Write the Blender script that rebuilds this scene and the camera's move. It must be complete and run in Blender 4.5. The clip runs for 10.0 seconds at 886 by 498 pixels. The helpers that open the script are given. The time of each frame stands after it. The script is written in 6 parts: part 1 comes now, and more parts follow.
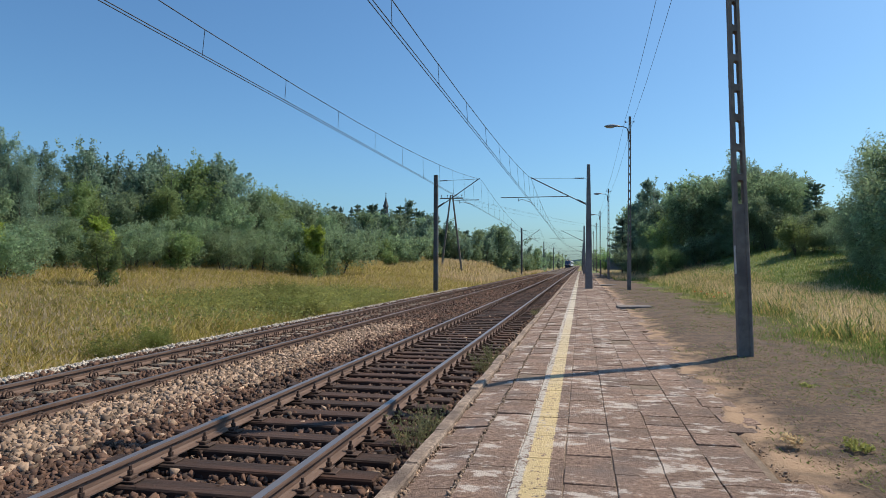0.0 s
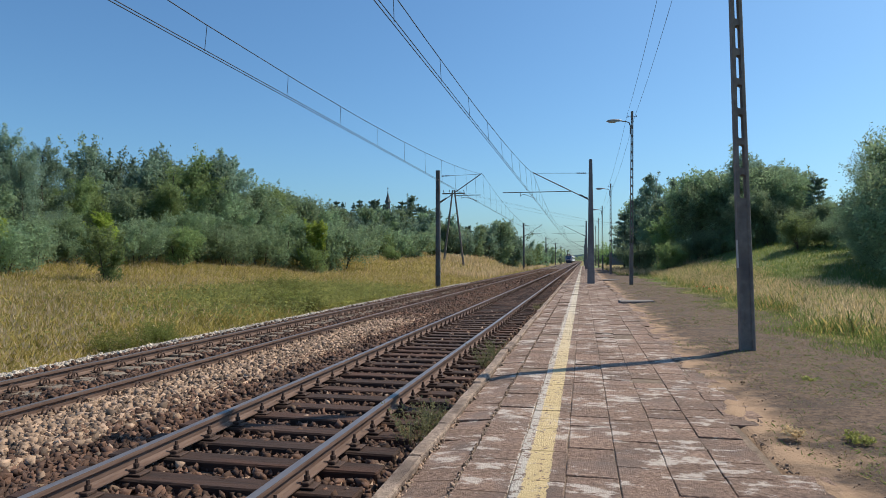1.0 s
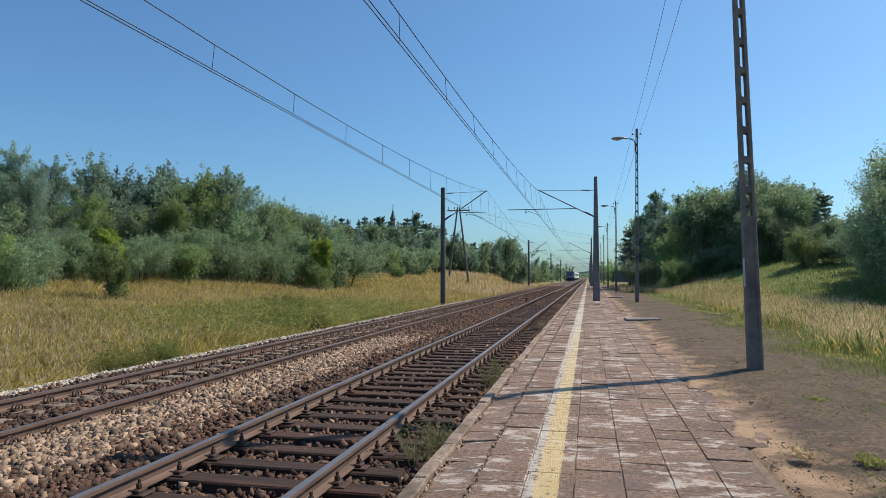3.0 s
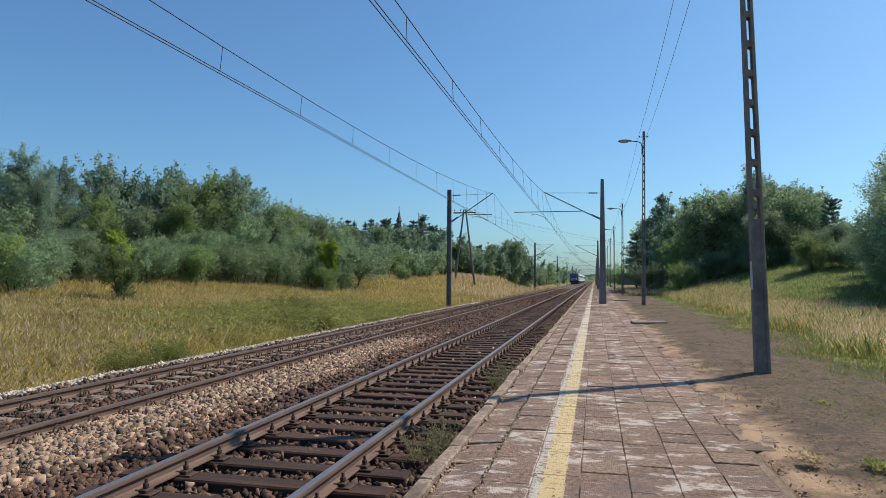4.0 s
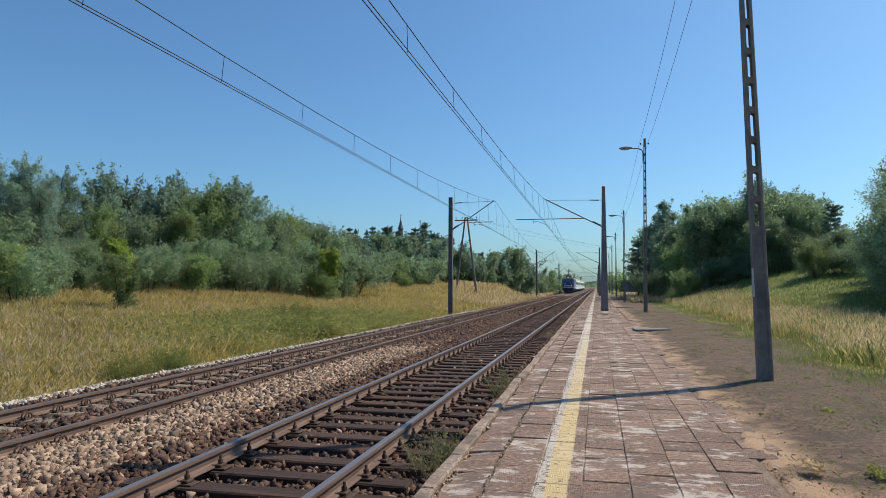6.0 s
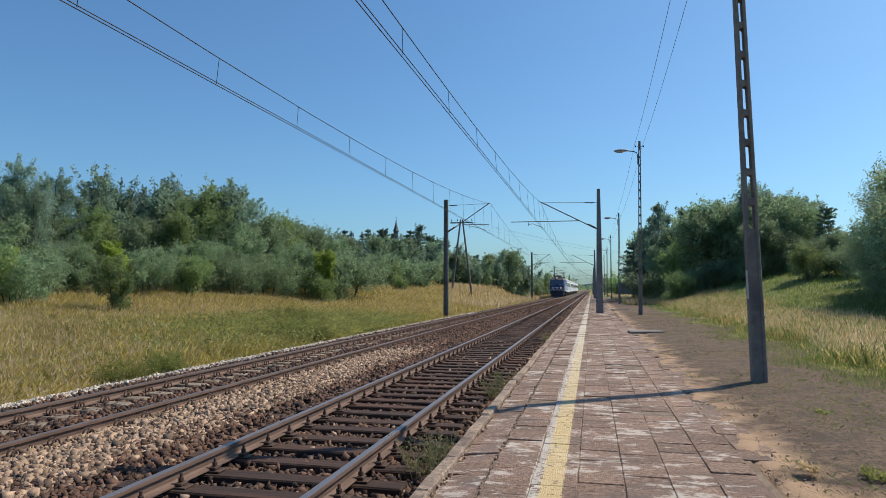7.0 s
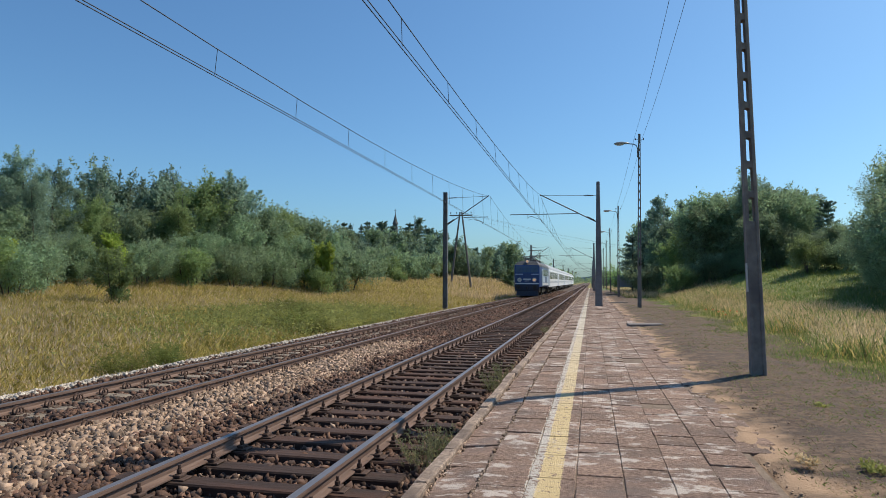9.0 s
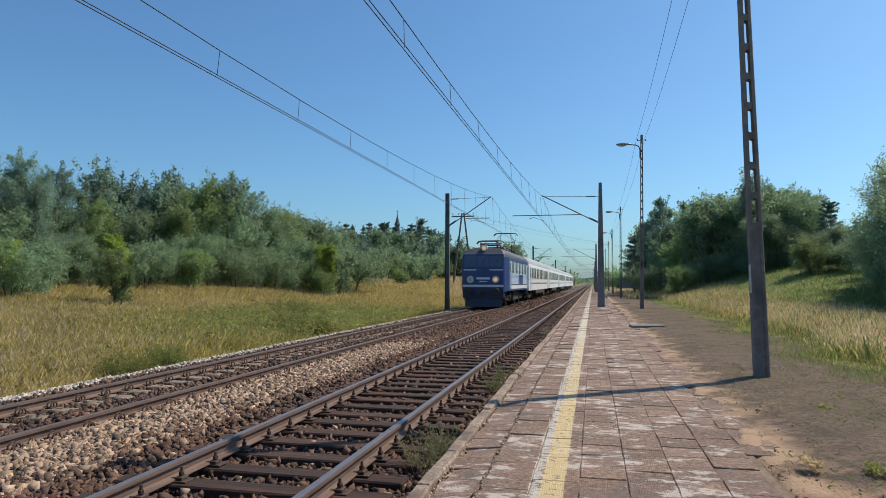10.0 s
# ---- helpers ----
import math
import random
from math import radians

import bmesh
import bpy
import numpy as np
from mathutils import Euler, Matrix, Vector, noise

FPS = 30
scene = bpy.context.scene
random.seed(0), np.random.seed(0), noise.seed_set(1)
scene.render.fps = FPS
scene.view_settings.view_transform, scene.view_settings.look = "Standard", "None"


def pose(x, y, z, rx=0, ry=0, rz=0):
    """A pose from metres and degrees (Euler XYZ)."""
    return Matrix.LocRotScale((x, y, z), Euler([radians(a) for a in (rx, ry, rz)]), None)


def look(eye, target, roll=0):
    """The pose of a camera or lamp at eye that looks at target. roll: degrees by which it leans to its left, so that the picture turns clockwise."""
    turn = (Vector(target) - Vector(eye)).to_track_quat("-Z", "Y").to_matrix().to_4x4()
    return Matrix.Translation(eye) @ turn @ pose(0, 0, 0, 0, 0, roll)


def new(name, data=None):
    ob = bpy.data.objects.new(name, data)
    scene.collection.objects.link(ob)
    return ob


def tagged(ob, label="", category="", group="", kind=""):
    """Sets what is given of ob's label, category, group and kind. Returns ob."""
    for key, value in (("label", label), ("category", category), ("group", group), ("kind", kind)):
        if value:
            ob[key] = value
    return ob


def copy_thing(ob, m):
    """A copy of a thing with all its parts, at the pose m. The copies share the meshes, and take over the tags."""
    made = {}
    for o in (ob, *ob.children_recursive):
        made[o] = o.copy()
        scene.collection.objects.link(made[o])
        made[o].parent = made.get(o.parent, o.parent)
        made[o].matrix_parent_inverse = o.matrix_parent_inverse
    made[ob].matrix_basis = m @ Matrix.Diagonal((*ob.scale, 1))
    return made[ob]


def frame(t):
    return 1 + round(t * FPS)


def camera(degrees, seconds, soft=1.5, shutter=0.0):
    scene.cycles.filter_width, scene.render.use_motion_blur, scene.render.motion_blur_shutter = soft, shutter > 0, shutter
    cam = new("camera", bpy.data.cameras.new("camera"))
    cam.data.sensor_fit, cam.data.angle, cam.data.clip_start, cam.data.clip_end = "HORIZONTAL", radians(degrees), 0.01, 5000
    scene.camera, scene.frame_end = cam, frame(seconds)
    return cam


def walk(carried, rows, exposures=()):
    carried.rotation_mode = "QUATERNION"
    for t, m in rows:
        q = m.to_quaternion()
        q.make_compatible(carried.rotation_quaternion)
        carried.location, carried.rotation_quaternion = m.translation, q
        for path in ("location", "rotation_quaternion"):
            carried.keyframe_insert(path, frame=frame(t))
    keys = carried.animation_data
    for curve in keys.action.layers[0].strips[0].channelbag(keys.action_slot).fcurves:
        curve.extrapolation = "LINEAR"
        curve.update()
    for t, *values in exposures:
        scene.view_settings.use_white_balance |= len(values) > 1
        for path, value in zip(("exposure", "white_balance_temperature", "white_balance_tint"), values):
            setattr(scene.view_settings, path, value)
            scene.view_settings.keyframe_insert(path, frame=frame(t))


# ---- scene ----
cam = camera(67.3, 10.0, soft=0.7)
PATH = [
    (0, (0.002, -0.022, 1.468), (-0.404, 1.936, 1.514), 0.1),
    (0.5, (0.001, -0.022, 1.462), (-0.408, 1.935, 1.508), -0.1),
    (1, (0.0, -0.049, 1.459), (-0.412, 1.908, 1.491), -0.0),
    (1.5, (-0.004, -0.022, 1.467), (-0.418, 1.934, 1.499), -0.1),
    (2, (0.003, -0.037, 1.47), (-0.416, 1.918, 1.506), 0.1),
    (2.5, (-0.006, -0.032, 1.479), (-0.426, 1.923, 1.544), 0.0),
    (4, (-0.01, -0.041, 1.473), (-0.454, 1.907, 1.562), 0.3),
    (4.5, (-0.005, -0.034, 1.473), (-0.457, 1.913, 1.56), 0.2),
    (5, (-0.003, -0.034, 1.476), (-0.456, 1.912, 1.566), 0.1),
    (5.5, (-0.005, -0.042, 1.479), (-0.458, 1.904, 1.581), 0.1),
    (7, (0.001, -0.045, 1.475), (-0.434, 1.904, 1.594), 0.1),
    (7.5, (0.001, -0.034, 1.47), (-0.433, 1.915, 1.59), -0.0),
    (8, (0.006, -0.018, 1.472), (-0.428, 1.931, 1.591), 0.1),
    (8.5, (0.001, -0.025, 1.467), (-0.432, 1.925, 1.578), 0.1),
    (9, (-0.002, -0.019, 1.471), (-0.435, 1.931, 1.568), 0.2),
    (9.5, (-0.019, -0.003, 1.473), (-0.452, 1.947, 1.57), 0.1),
    (10, (-0.011, -0.005, 1.476), (-0.45, 1.944, 1.576), 0.2),
]
walk(cam, [(t, look(eye, target, roll)) for t, eye, target, roll in PATH])

# ---- world, sun, exposure ----
SUN_EL, SUN_ROT = radians(49.3), math.atan2(0.784, 0.62)
scene.view_settings.exposure = 0.12
world = bpy.data.worlds.new("sky")
scene.world = world
world.use_nodes = True
wn = world.node_tree.nodes
sky = wn.new("ShaderNodeTexSky")
sky.sky_type, sky.sun_disc = "NISHITA", False
sky.sun_elevation, sky.sun_rotation = SUN_EL, SUN_ROT
sky.air_density, sky.dust_density, sky.ozone_density = 1.0, 1.2, 3.2
tone = wn.new("ShaderNodeMix")
tone.data_type, tone.blend_type = "RGBA", "MULTIPLY"
tone.inputs["Factor"].default_value, tone.inputs["B"].default_value = 1.0, (0.66, 0.97, 1.15, 1)
world.node_tree.links.new(sky.outputs[0], tone.inputs["A"])
world.node_tree.links.new(tone.outputs["Result"], wn["Background"].inputs[0])
wn["Background"].inputs[1].default_value = 0.109
sun_data = bpy.data.lights.new("sun", "SUN")
sun_data.energy, sun_data.angle, sun_data.color = 4.7, radians(0.53), (1.0, 0.87, 0.69)
sun = new("sun", sun_data)
sun.matrix_world = look((60, 50, 80), (60 - math.sin(SUN_ROT) * math.cos(SUN_EL), 50 - math.cos(SUN_ROT) * math.cos(SUN_EL), 80 - math.sin(SUN_EL)))

# ---- materials ----


def material(name, dark, light, scale=6.0, rough=0.85, metal=0.0, bump=0.3, fine=40.0, third=None, third_scale=0.7, third_amount=0.5,
             coords="Position", vary=0.0, stretch=(1, 1, 1), translucent=0.0, island=False):
    """Two colours mixed by a noise at one scale, a third in patches at a larger one, and a fine bump."""
    m = bpy.data.materials.new(name)
    m.use_nodes = True
    n, l = m.node_tree.nodes, m.node_tree.links
    b = n["Principled BSDF"]
    b.inputs["Roughness"].default_value, b.inputs["Metallic"].default_value = rough, metal
    if coords == "Position":
        src = n.new("ShaderNodeNewGeometry").outputs["Position"]
    else:
        src = n.new("ShaderNodeTexCoord").outputs["Object"]
    mp = n.new("ShaderNodeMapping")
    mp.inputs["Scale"].default_value = stretch
    l.new(src, mp.inputs[0])
    info = n.new("ShaderNodeObjectInfo")

    def noise_node(sc, detail=5.0):
        t = n.new("ShaderNodeTexNoise")
        t.inputs["Scale"].default_value, t.inputs["Detail"].default_value = sc, detail
        t.inputs["Roughness"].default_value = 0.62
        l.new(mp.outputs[0], t.inputs["Vector"])
        return t.outputs["Fac"]

    def ramp(fac, lo, hi):
        r = n.new("ShaderNodeMapRange")
        r.inputs["From Min"].default_value, r.inputs["From Max"].default_value = lo, hi
        l.new(fac, r.inputs["Value"])
        return r.outputs["Result"]

    def mix(fac, a, c, kind="MIX"):
        x = n.new("ShaderNodeMix")
        x.data_type, x.blend_type = "RGBA", kind
        for sock, v in ((x.inputs["Factor"], fac), (x.inputs["A"], a), (x.inputs["B"], c)):
            if isinstance(v, (int, float)):
                sock.default_value = v
            elif isinstance(v, tuple):
                sock.default_value = (*v, 1)
            else:
                l.new(v, sock)
        return x.outputs["Result"]

    col = mix(ramp(noise_node(scale), 0.32, 0.68), dark, light)
    if third:
        f = ramp(noise_node(third_scale, 4.0), 0.62 - 0.3 * third_amount, 0.85 - 0.3 * third_amount)
        col = mix(f, col, third)
    if vary:
        rnd = n.new("ShaderNodeNewGeometry").outputs["Random Per Island"] if island else info.outputs["Random"]
        h = n.new("ShaderNodeHueSaturation")
        v = ramp(rnd, 0, 1)
        v.node.inputs["To Min"].default_value, v.node.inputs["To Max"].default_value = 1 - vary, 1 + vary
        l.new(v, h.inputs["Value"])
        l.new(col, h.inputs["Color"])
        col = h.outputs["Color"]
    l.new(col, b.inputs["Base Color"])
    if bump:
        bp = n.new("ShaderNodeBump")
        bp.inputs["Strength"].default_value, bp.inputs["Distance"].default_value = bump, 0.02
        l.new(noise_node(fine, 6.0), bp.inputs["Height"])
        l.new(bp.outputs[0], b.inputs["Normal"])
    if translucent:
        tr, ms = n.new("ShaderNodeBsdfTranslucent"), n.new("ShaderNodeMixShader")
        ms.inputs[0].default_value = translucent
        l.new(col, tr.inputs["Color"])
        l.new(b.outputs[0], ms.inputs[1])
        l.new(tr.outputs[0], ms.inputs[2])
        l.new(ms.outputs[0], n["Material Output"].inputs[0])
    return m


M_GROUND = material("meadow_soil", (0.17, 0.145, 0.05), (0.30, 0.235, 0.09), 2.5, 0.95, bump=0.6, fine=18, third=(0.08, 0.11, 0.025), third_scale=0.12)
M_DIRT = material("trodden_soil", (0.045, 0.029, 0.019), (0.185, 0.122, 0.079), 15.0, 0.95, bump=1.0, fine=35, third=(0.065, 0.046, 0.033), third_scale=2.6, third_amount=0.55)
M_LAWN = material("bank_turf", (0.10, 0.135, 0.04), (0.21, 0.235, 0.08), 3.0, 0.95, bump=0.8, fine=25, third=(0.24, 0.21, 0.09), third_scale=0.4, third_amount=0.15)


def sandy_margin(m):
    """Pale sand shows through along the paving."""
    n, l = m.node_tree.nodes, m.node_tree.links
    b = n["Principled BSDF"]
    base = b.inputs["Base Color"].links[0].from_socket
    g, sep, t = n.new("ShaderNodeNewGeometry"), n.new("ShaderNodeSeparateXYZ"), n.new("ShaderNodeTexNoise")
    t.inputs["Scale"].default_value, t.inputs["Detail"].default_value = 2.2, 7
    l.new(g.outputs["Position"], sep.inputs[0])
    l.new(g.outputs["Position"], t.inputs["Vector"])
    k = n.new("ShaderNodeMath")
    k.operation, k.inputs[1].default_value = "MULTIPLY_ADD", 1.9
    l.new(t.outputs["Fac"], k.inputs[0])
    l.new(sep.outputs[0], k.inputs[2])
    r = n.new("ShaderNodeMapRange")
    for key, v in (("From Min", 2.85), ("From Max", 2.35)):
        r.inputs[key].default_value = v
    l.new(k.outputs[0], r.inputs["Value"])
    x = n.new("ShaderNodeMix")
    x.data_type = "RGBA"
    l.new(r.outputs[0], x.inputs["Factor"])
    l.new(base, x.inputs["A"])
    x.inputs["B"].default_value = (0.38, 0.252, 0.155, 1)
    l.new(x.outputs["Result"], b.inputs["Base Color"])


sandy_margin(M_DIRT)
M_BED = material("ballast_bed", (0.03, 0.019, 0.014), (0.12, 0.077, 0.057), 22, 0.95, bump=1.0, fine=30, third=(0.07, 0.047, 0.036), third_scale=0.8)
M_STONE = material("ballast_stone_brown", (0.058, 0.031, 0.021), (0.155, 0.086, 0.058), 9, 0.9, bump=0.3, third=(0.06, 0.04, 0.032), third_scale=1.2, vary=0.55, island=True)
M_STONE_PALE = material("ballast_stone_pale", (0.20, 0.14, 0.098), (0.36, 0.258, 0.188), 9, 0.9, bump=0.3, vary=0.6, island=True)
M_STONE_WHITE = material("ballast_stone_white", (0.37, 0.33, 0.28), (0.54, 0.49, 0.42), 9, 0.9, bump=0.3, vary=0.3, island=True)
M_RAIL = material("rusty_rail_steel", (0.10, 0.061, 0.047), (0.175, 0.115, 0.09), 14, 0.75, 0.1, bump=0.2, stretch=(1, 0.15, 1))
M_RAILTOP = material("worn_rail_head", (0.20, 0.175, 0.17), (0.29, 0.26, 0.25), 20, 0.42, 0.65, bump=0.05, stretch=(1, 0.05, 1))
M_RAILTOP_DULL = material("dull_rail_head", (0.15, 0.12, 0.105), (0.24, 0.20, 0.17), 20, 0.45, 0.6, bump=0.05, stretch=(1, 0.05, 1))
M_IRON = material("rusty_iron", (0.05, 0.032, 0.026), (0.10, 0.06, 0.045), 30, 0.8, 0.2, bump=0.3)
M_SLEEPER = material("tarred_wood", (0.024, 0.0125, 0.009), (0.06, 0.03, 0.02), 10, 0.9, bump=0.7, fine=30, stretch=(0.15, 1, 1), third=(0.12, 0.05, 0.028), third_scale=1.3, third_amount=0.35, vary=0.3)
M_CONC_SLEEPER = material("sleeper_concrete", (0.17, 0.14, 0.105), (0.27, 0.22, 0.17), 12, 0.9, bump=0.4, vary=0.15)
M_CONC = material("weathered_concrete", (0.15, 0.136, 0.125), (0.23, 0.21, 0.193), 8, 0.9, bump=0.4, third=(0.11, 0.10, 0.10), third_scale=1.4)
M_KERB = material("platform_edge_concrete", (0.16, 0.115, 0.085), (0.45, 0.35, 0.275), 24, 0.92, bump=1.0, fine=60, third=(0.13, 0.095, 0.075), third_scale=3.0, third_amount=0.55)
M_STEEL = material("painted_mast_steel", (0.11, 0.115, 0.125), (0.16, 0.165, 0.175), 8, 0.6, 0.2, bump=0.15, third=(0.10, 0.075, 0.06), third_scale=1.5)
M_WIRE = material("copper_wire_dark", (0.035, 0.035, 0.04), (0.06, 0.06, 0.065), 5, 0.5, 0.6, bump=0)
M_INSUL = material("brown_porcelain", (0.05, 0.03, 0.025), (0.08, 0.05, 0.04), 5, 0.25, bump=0)
M_LAMP = material("grey_lamp_housing", (0.22, 0.24, 0.26), (0.30, 0.32, 0.34), 9, 0.5, bump=0.05)
M_GLASS_LAMP = material("lamp_bowl", (0.35, 0.37, 0.38), (0.45, 0.47, 0.48), 9, 0.2, bump=0)
M_POLEWOOD = material("grey_pole_wood", (0.13, 0.115, 0.10), (0.22, 0.20, 0.18), 10, 0.9, bump=0.5, stretch=(1, 1, 0.1))

# ---- helpers of this scene ----


def part(name, bm, mat, parent=None, label="", smooth=False):
    """One mesh object out of a bmesh, under a thing or a part."""
    me = bpy.data.meshes.new(name)
    bm.to_mesh(me)
    bm.free()
    for x in (mat if isinstance(mat, (list, tuple)) else [mat]):
        me.materials.append(x)
    if smooth:
        me.shade_smooth()
    ob = new(name, me)
    if parent:
        ob.parent = parent
    if label:
        ob["label"] = label
    return ob


def sharing(name, me, parent, m):
    """Another object on a mesh that is there already."""
    ob = new(name, me)
    ob.parent = parent
    ob.matrix_basis = m
    return ob


def arrays(name, verts, faces, mat, parent=None):
    me = bpy.data.meshes.new(name)
    me.from_pydata(verts, [], faces)
    for x in (mat if isinstance(mat, (list, tuple)) else [mat]):
        me.materials.append(x)
    ob = new(name, me)
    if parent:
        ob.parent = parent
    return ob


def triangles(name, v, mat, parent=None, loops=3):
    """A mesh of separate polygons of that many corners each; v has the shape (n, loops, 3)."""
    n = len(v)
    me = bpy.data.meshes.new(name)
    me.vertices.add(n * loops)
    me.vertices.foreach_set("co", np.ascontiguousarray(v, dtype=np.float32).ravel())
    me.loops.add(n * loops)
    me.loops.foreach_set("vertex_index", np.arange(n * loops, dtype=np.int32))
    me.polygons.add(n)
    me.polygons.foreach_set("loop_start", np.arange(0, n * loops, loops, dtype=np.int32))
    me.update(calc_edges=True)
    for x in (mat if isinstance(mat, (list, tuple)) else [mat]):
        me.materials.append(x)
    ob = new(name, me)
    if parent:
        ob.parent = parent
    return ob


def box(bm, x0, x1, y0, y1, z0, z1, bevel=0.0, mi=0, m=None):
    g = bmesh.ops.create_cube(bm, size=1, matrix=Matrix.LocRotScale(((x0 + x1) / 2, (y0 + y1) / 2, (z0 + z1) / 2), None, (x1 - x0, y1 - y0, z1 - z0)))
    vs = g["verts"]
    if bevel:
        es = list({e for v in vs for e in v.link_edges})
        r = bmesh.ops.bevel(bm, geom=es, offset=bevel, segments=1, affect="EDGES")
        vs = list({v for f in r["faces"] for v in f.verts} | {v for v in vs if v.is_valid})
    if mi:
        for f in {f for v in vs for f in v.link_faces}:
            f.material_index = mi
    if m is not None:
        bmesh.ops.transform(bm, matrix=m, verts=vs)
    return vs


def tube(bm, a, b, r0, r1=None, seg=8, mi=0, caps=True):
    a, b = Vector(a), Vector(b)
    d = b - a
    m = Matrix.Translation((a + b) / 2) @ d.to_track_quat("Z", "Y").to_matrix().to_4x4()
    g = bmesh.ops.create_cone(bm, cap_ends=caps, segments=seg, radius1=r0, radius2=r0 if r1 is None else r1, depth=d.length, matrix=m)
    if mi:
        for f in {f for v in g["verts"] for f in v.link_faces}:
            f.material_index = mi
    return g["verts"]


def bent_bar(bm, pts, r, seg=6):
    """One round bar bent along a line of points."""
    pts = [Vector(p) for p in pts]
    rings = []
    for i, p in enumerate(pts):
        d = (pts[min(i + 1, len(pts) - 1)] - pts[max(i - 1, 0)]).normalized()
        u = d.orthogonal().normalized() if i == 0 else (u - d * u.dot(d)).normalized()
        w = d.cross(u)
        rings.append([p + (u * math.cos(k * 2 * math.pi / seg) + w * math.sin(k * 2 * math.pi / seg)) * r for k in range(seg)])
    loft(bm, rings)


def loft(bm, rings, mi=0, close=True):
    """Skin a list of rings of points with equal counts."""
    vs = [[bm.verts.new(p) for p in r] for r in rings]
    n = len(vs[0])
    for a, b in zip(vs, vs[1:]):
        for i in range(n):
            f = bm.faces.new((a[i], a[(i + 1) % n], b[(i + 1) % n], b[i]))
            f.material_index = mi
    if close:
        for r in (vs[0][::-1], vs[-1]):
            bm.faces.new(r).material_index = mi
    return vs


def empty(name, m=None, **tags):
    ob = new(name)
    ob.empty_display_size = 0.2
    if m is not None:
        ob.matrix_basis = m
    return tagged(ob, **tags)


def smooth01(t):
    t = np.clip(t, 0, 1)
    return t * t * (3 - 2 * t)


# ---- ground ----
EYE = 1.47
RAIL = -0.138            # top of the rails; the platform's top is 0
NEAR, FAR = -2.94, -6.72  # track centre lines
EDGE, BACK = -1.296, 1.42  # platform
FIELD = -9.35            # where the meadow begins


def wave(x, y):
    return 0.10 * np.sin(x * 0.31 + 1.3 * np.sin(y * 0.11)) + 0.08 * np.sin(y * 0.23 + x * 0.17 + 2) + 0.05 * np.sin(x * 0.9 - y * 0.7)


def ground_z(x, y):
    x, y = np.asarray(x, float), np.asarray(y, float)
    left = -0.72 + 2.2 * smooth01((-x - 10.5) / 31) + 1.9 * smooth01((y - 48) / 55) * smooth01((-x - 11.5) / 7) * (1 - smooth01((y - 190) / 120))
    left = left + wave(x, y) * smooth01((-x - 10) / 6)
    right = 0.02 + 0.06 * smooth01((x - 1.6) / 0.8) + 3.0 * smooth01((x - 5) / 11) * smooth01((y - 22) / 45) * (1 - 0.6 * smooth01((y - 110) / 90)) + 0.5 * smooth01((x - 5) / 15)
    right = right + 0.5 * wave(x, y) * smooth01((x - 3.5) / 5)
    brink = 1.36 + 0.05 * np.sin(y * 1.7) + 0.045 * np.sin(y * 4.3 + 1) + 0.03 * np.sin(y * 9.1)
    right = right - 0.02 - 0.10 * (1 - smooth01((x - brink + 0.09) / 0.16)) + 0.012 * np.sin(x * 11 + 3 * np.sin(y * 3.1)) * np.sin(y * 7.3 + 2 * np.sin(x * 4))
    z = np.where(x < FIELD + 0.4, left, np.where(x > 1.1, right, -0.85))
    return z


xs = sorted(set(list(np.linspace(-9.2, 1.2, 8)) + [1.09, 1.11] + list(np.arange(1.17, 2.3, 0.06)) + list(np.arange(2.3, 5.5, 0.2)) + list(np.arange(5.5, 12, 0.5)) + list(np.arange(12, 60, 1.6)) + list(-np.arange(9.0, 14, 0.4)) + list(-np.arange(14, 80, 1.8))
                + [s * v for s in (-1, 1) for v in (90, 105, 125, 150, 190, 240, 320, 450, 700, 1100, 1700, 2600)]))
ys = list(-np.array([2600, 1200, 500, 200, 90, 45, 25, 12])) + list(np.arange(-6, 2, 1.5)) + list(np.arange(2, 18, 0.16)) + list(np.arange(18, 40, 0.6)) + list(np.arange(40, 130, 1.5)) + list(np.arange(130, 330, 8)) + [350, 400, 470, 600, 800, 1100, 1500, 2200, 3200]
X, Y = np.meshgrid(xs, ys)
Z = ground_z(X, Y)
nx = len(xs)
ground = arrays("ground", np.stack([X, Y, Z], -1).reshape(-1, 3).tolist(),
                [(j * nx + i, j * nx + i + 1, (j + 1) * nx + i + 1, (j + 1) * nx + i) for j in range(len(ys) - 1) for i in range(nx - 1)], [M_GROUND, M_DIRT, M_LAWN])
ground.data.shade_smooth()
for p in ground.data.polygons:
    c = p.center
    if 1.1 < c.x < 4.6 + 0.5 * math.sin(c.y * 0.8) and -10 < c.y < 115:
        p.material_index = 1
    elif (c.x > 7.5 and c.y < 130) or (c.x > 1.1 and c.y >= 40):
        p.material_index = 2
tagged(ground, "rough meadow ground with dry soil beside the platform", "ground", kind="structure")

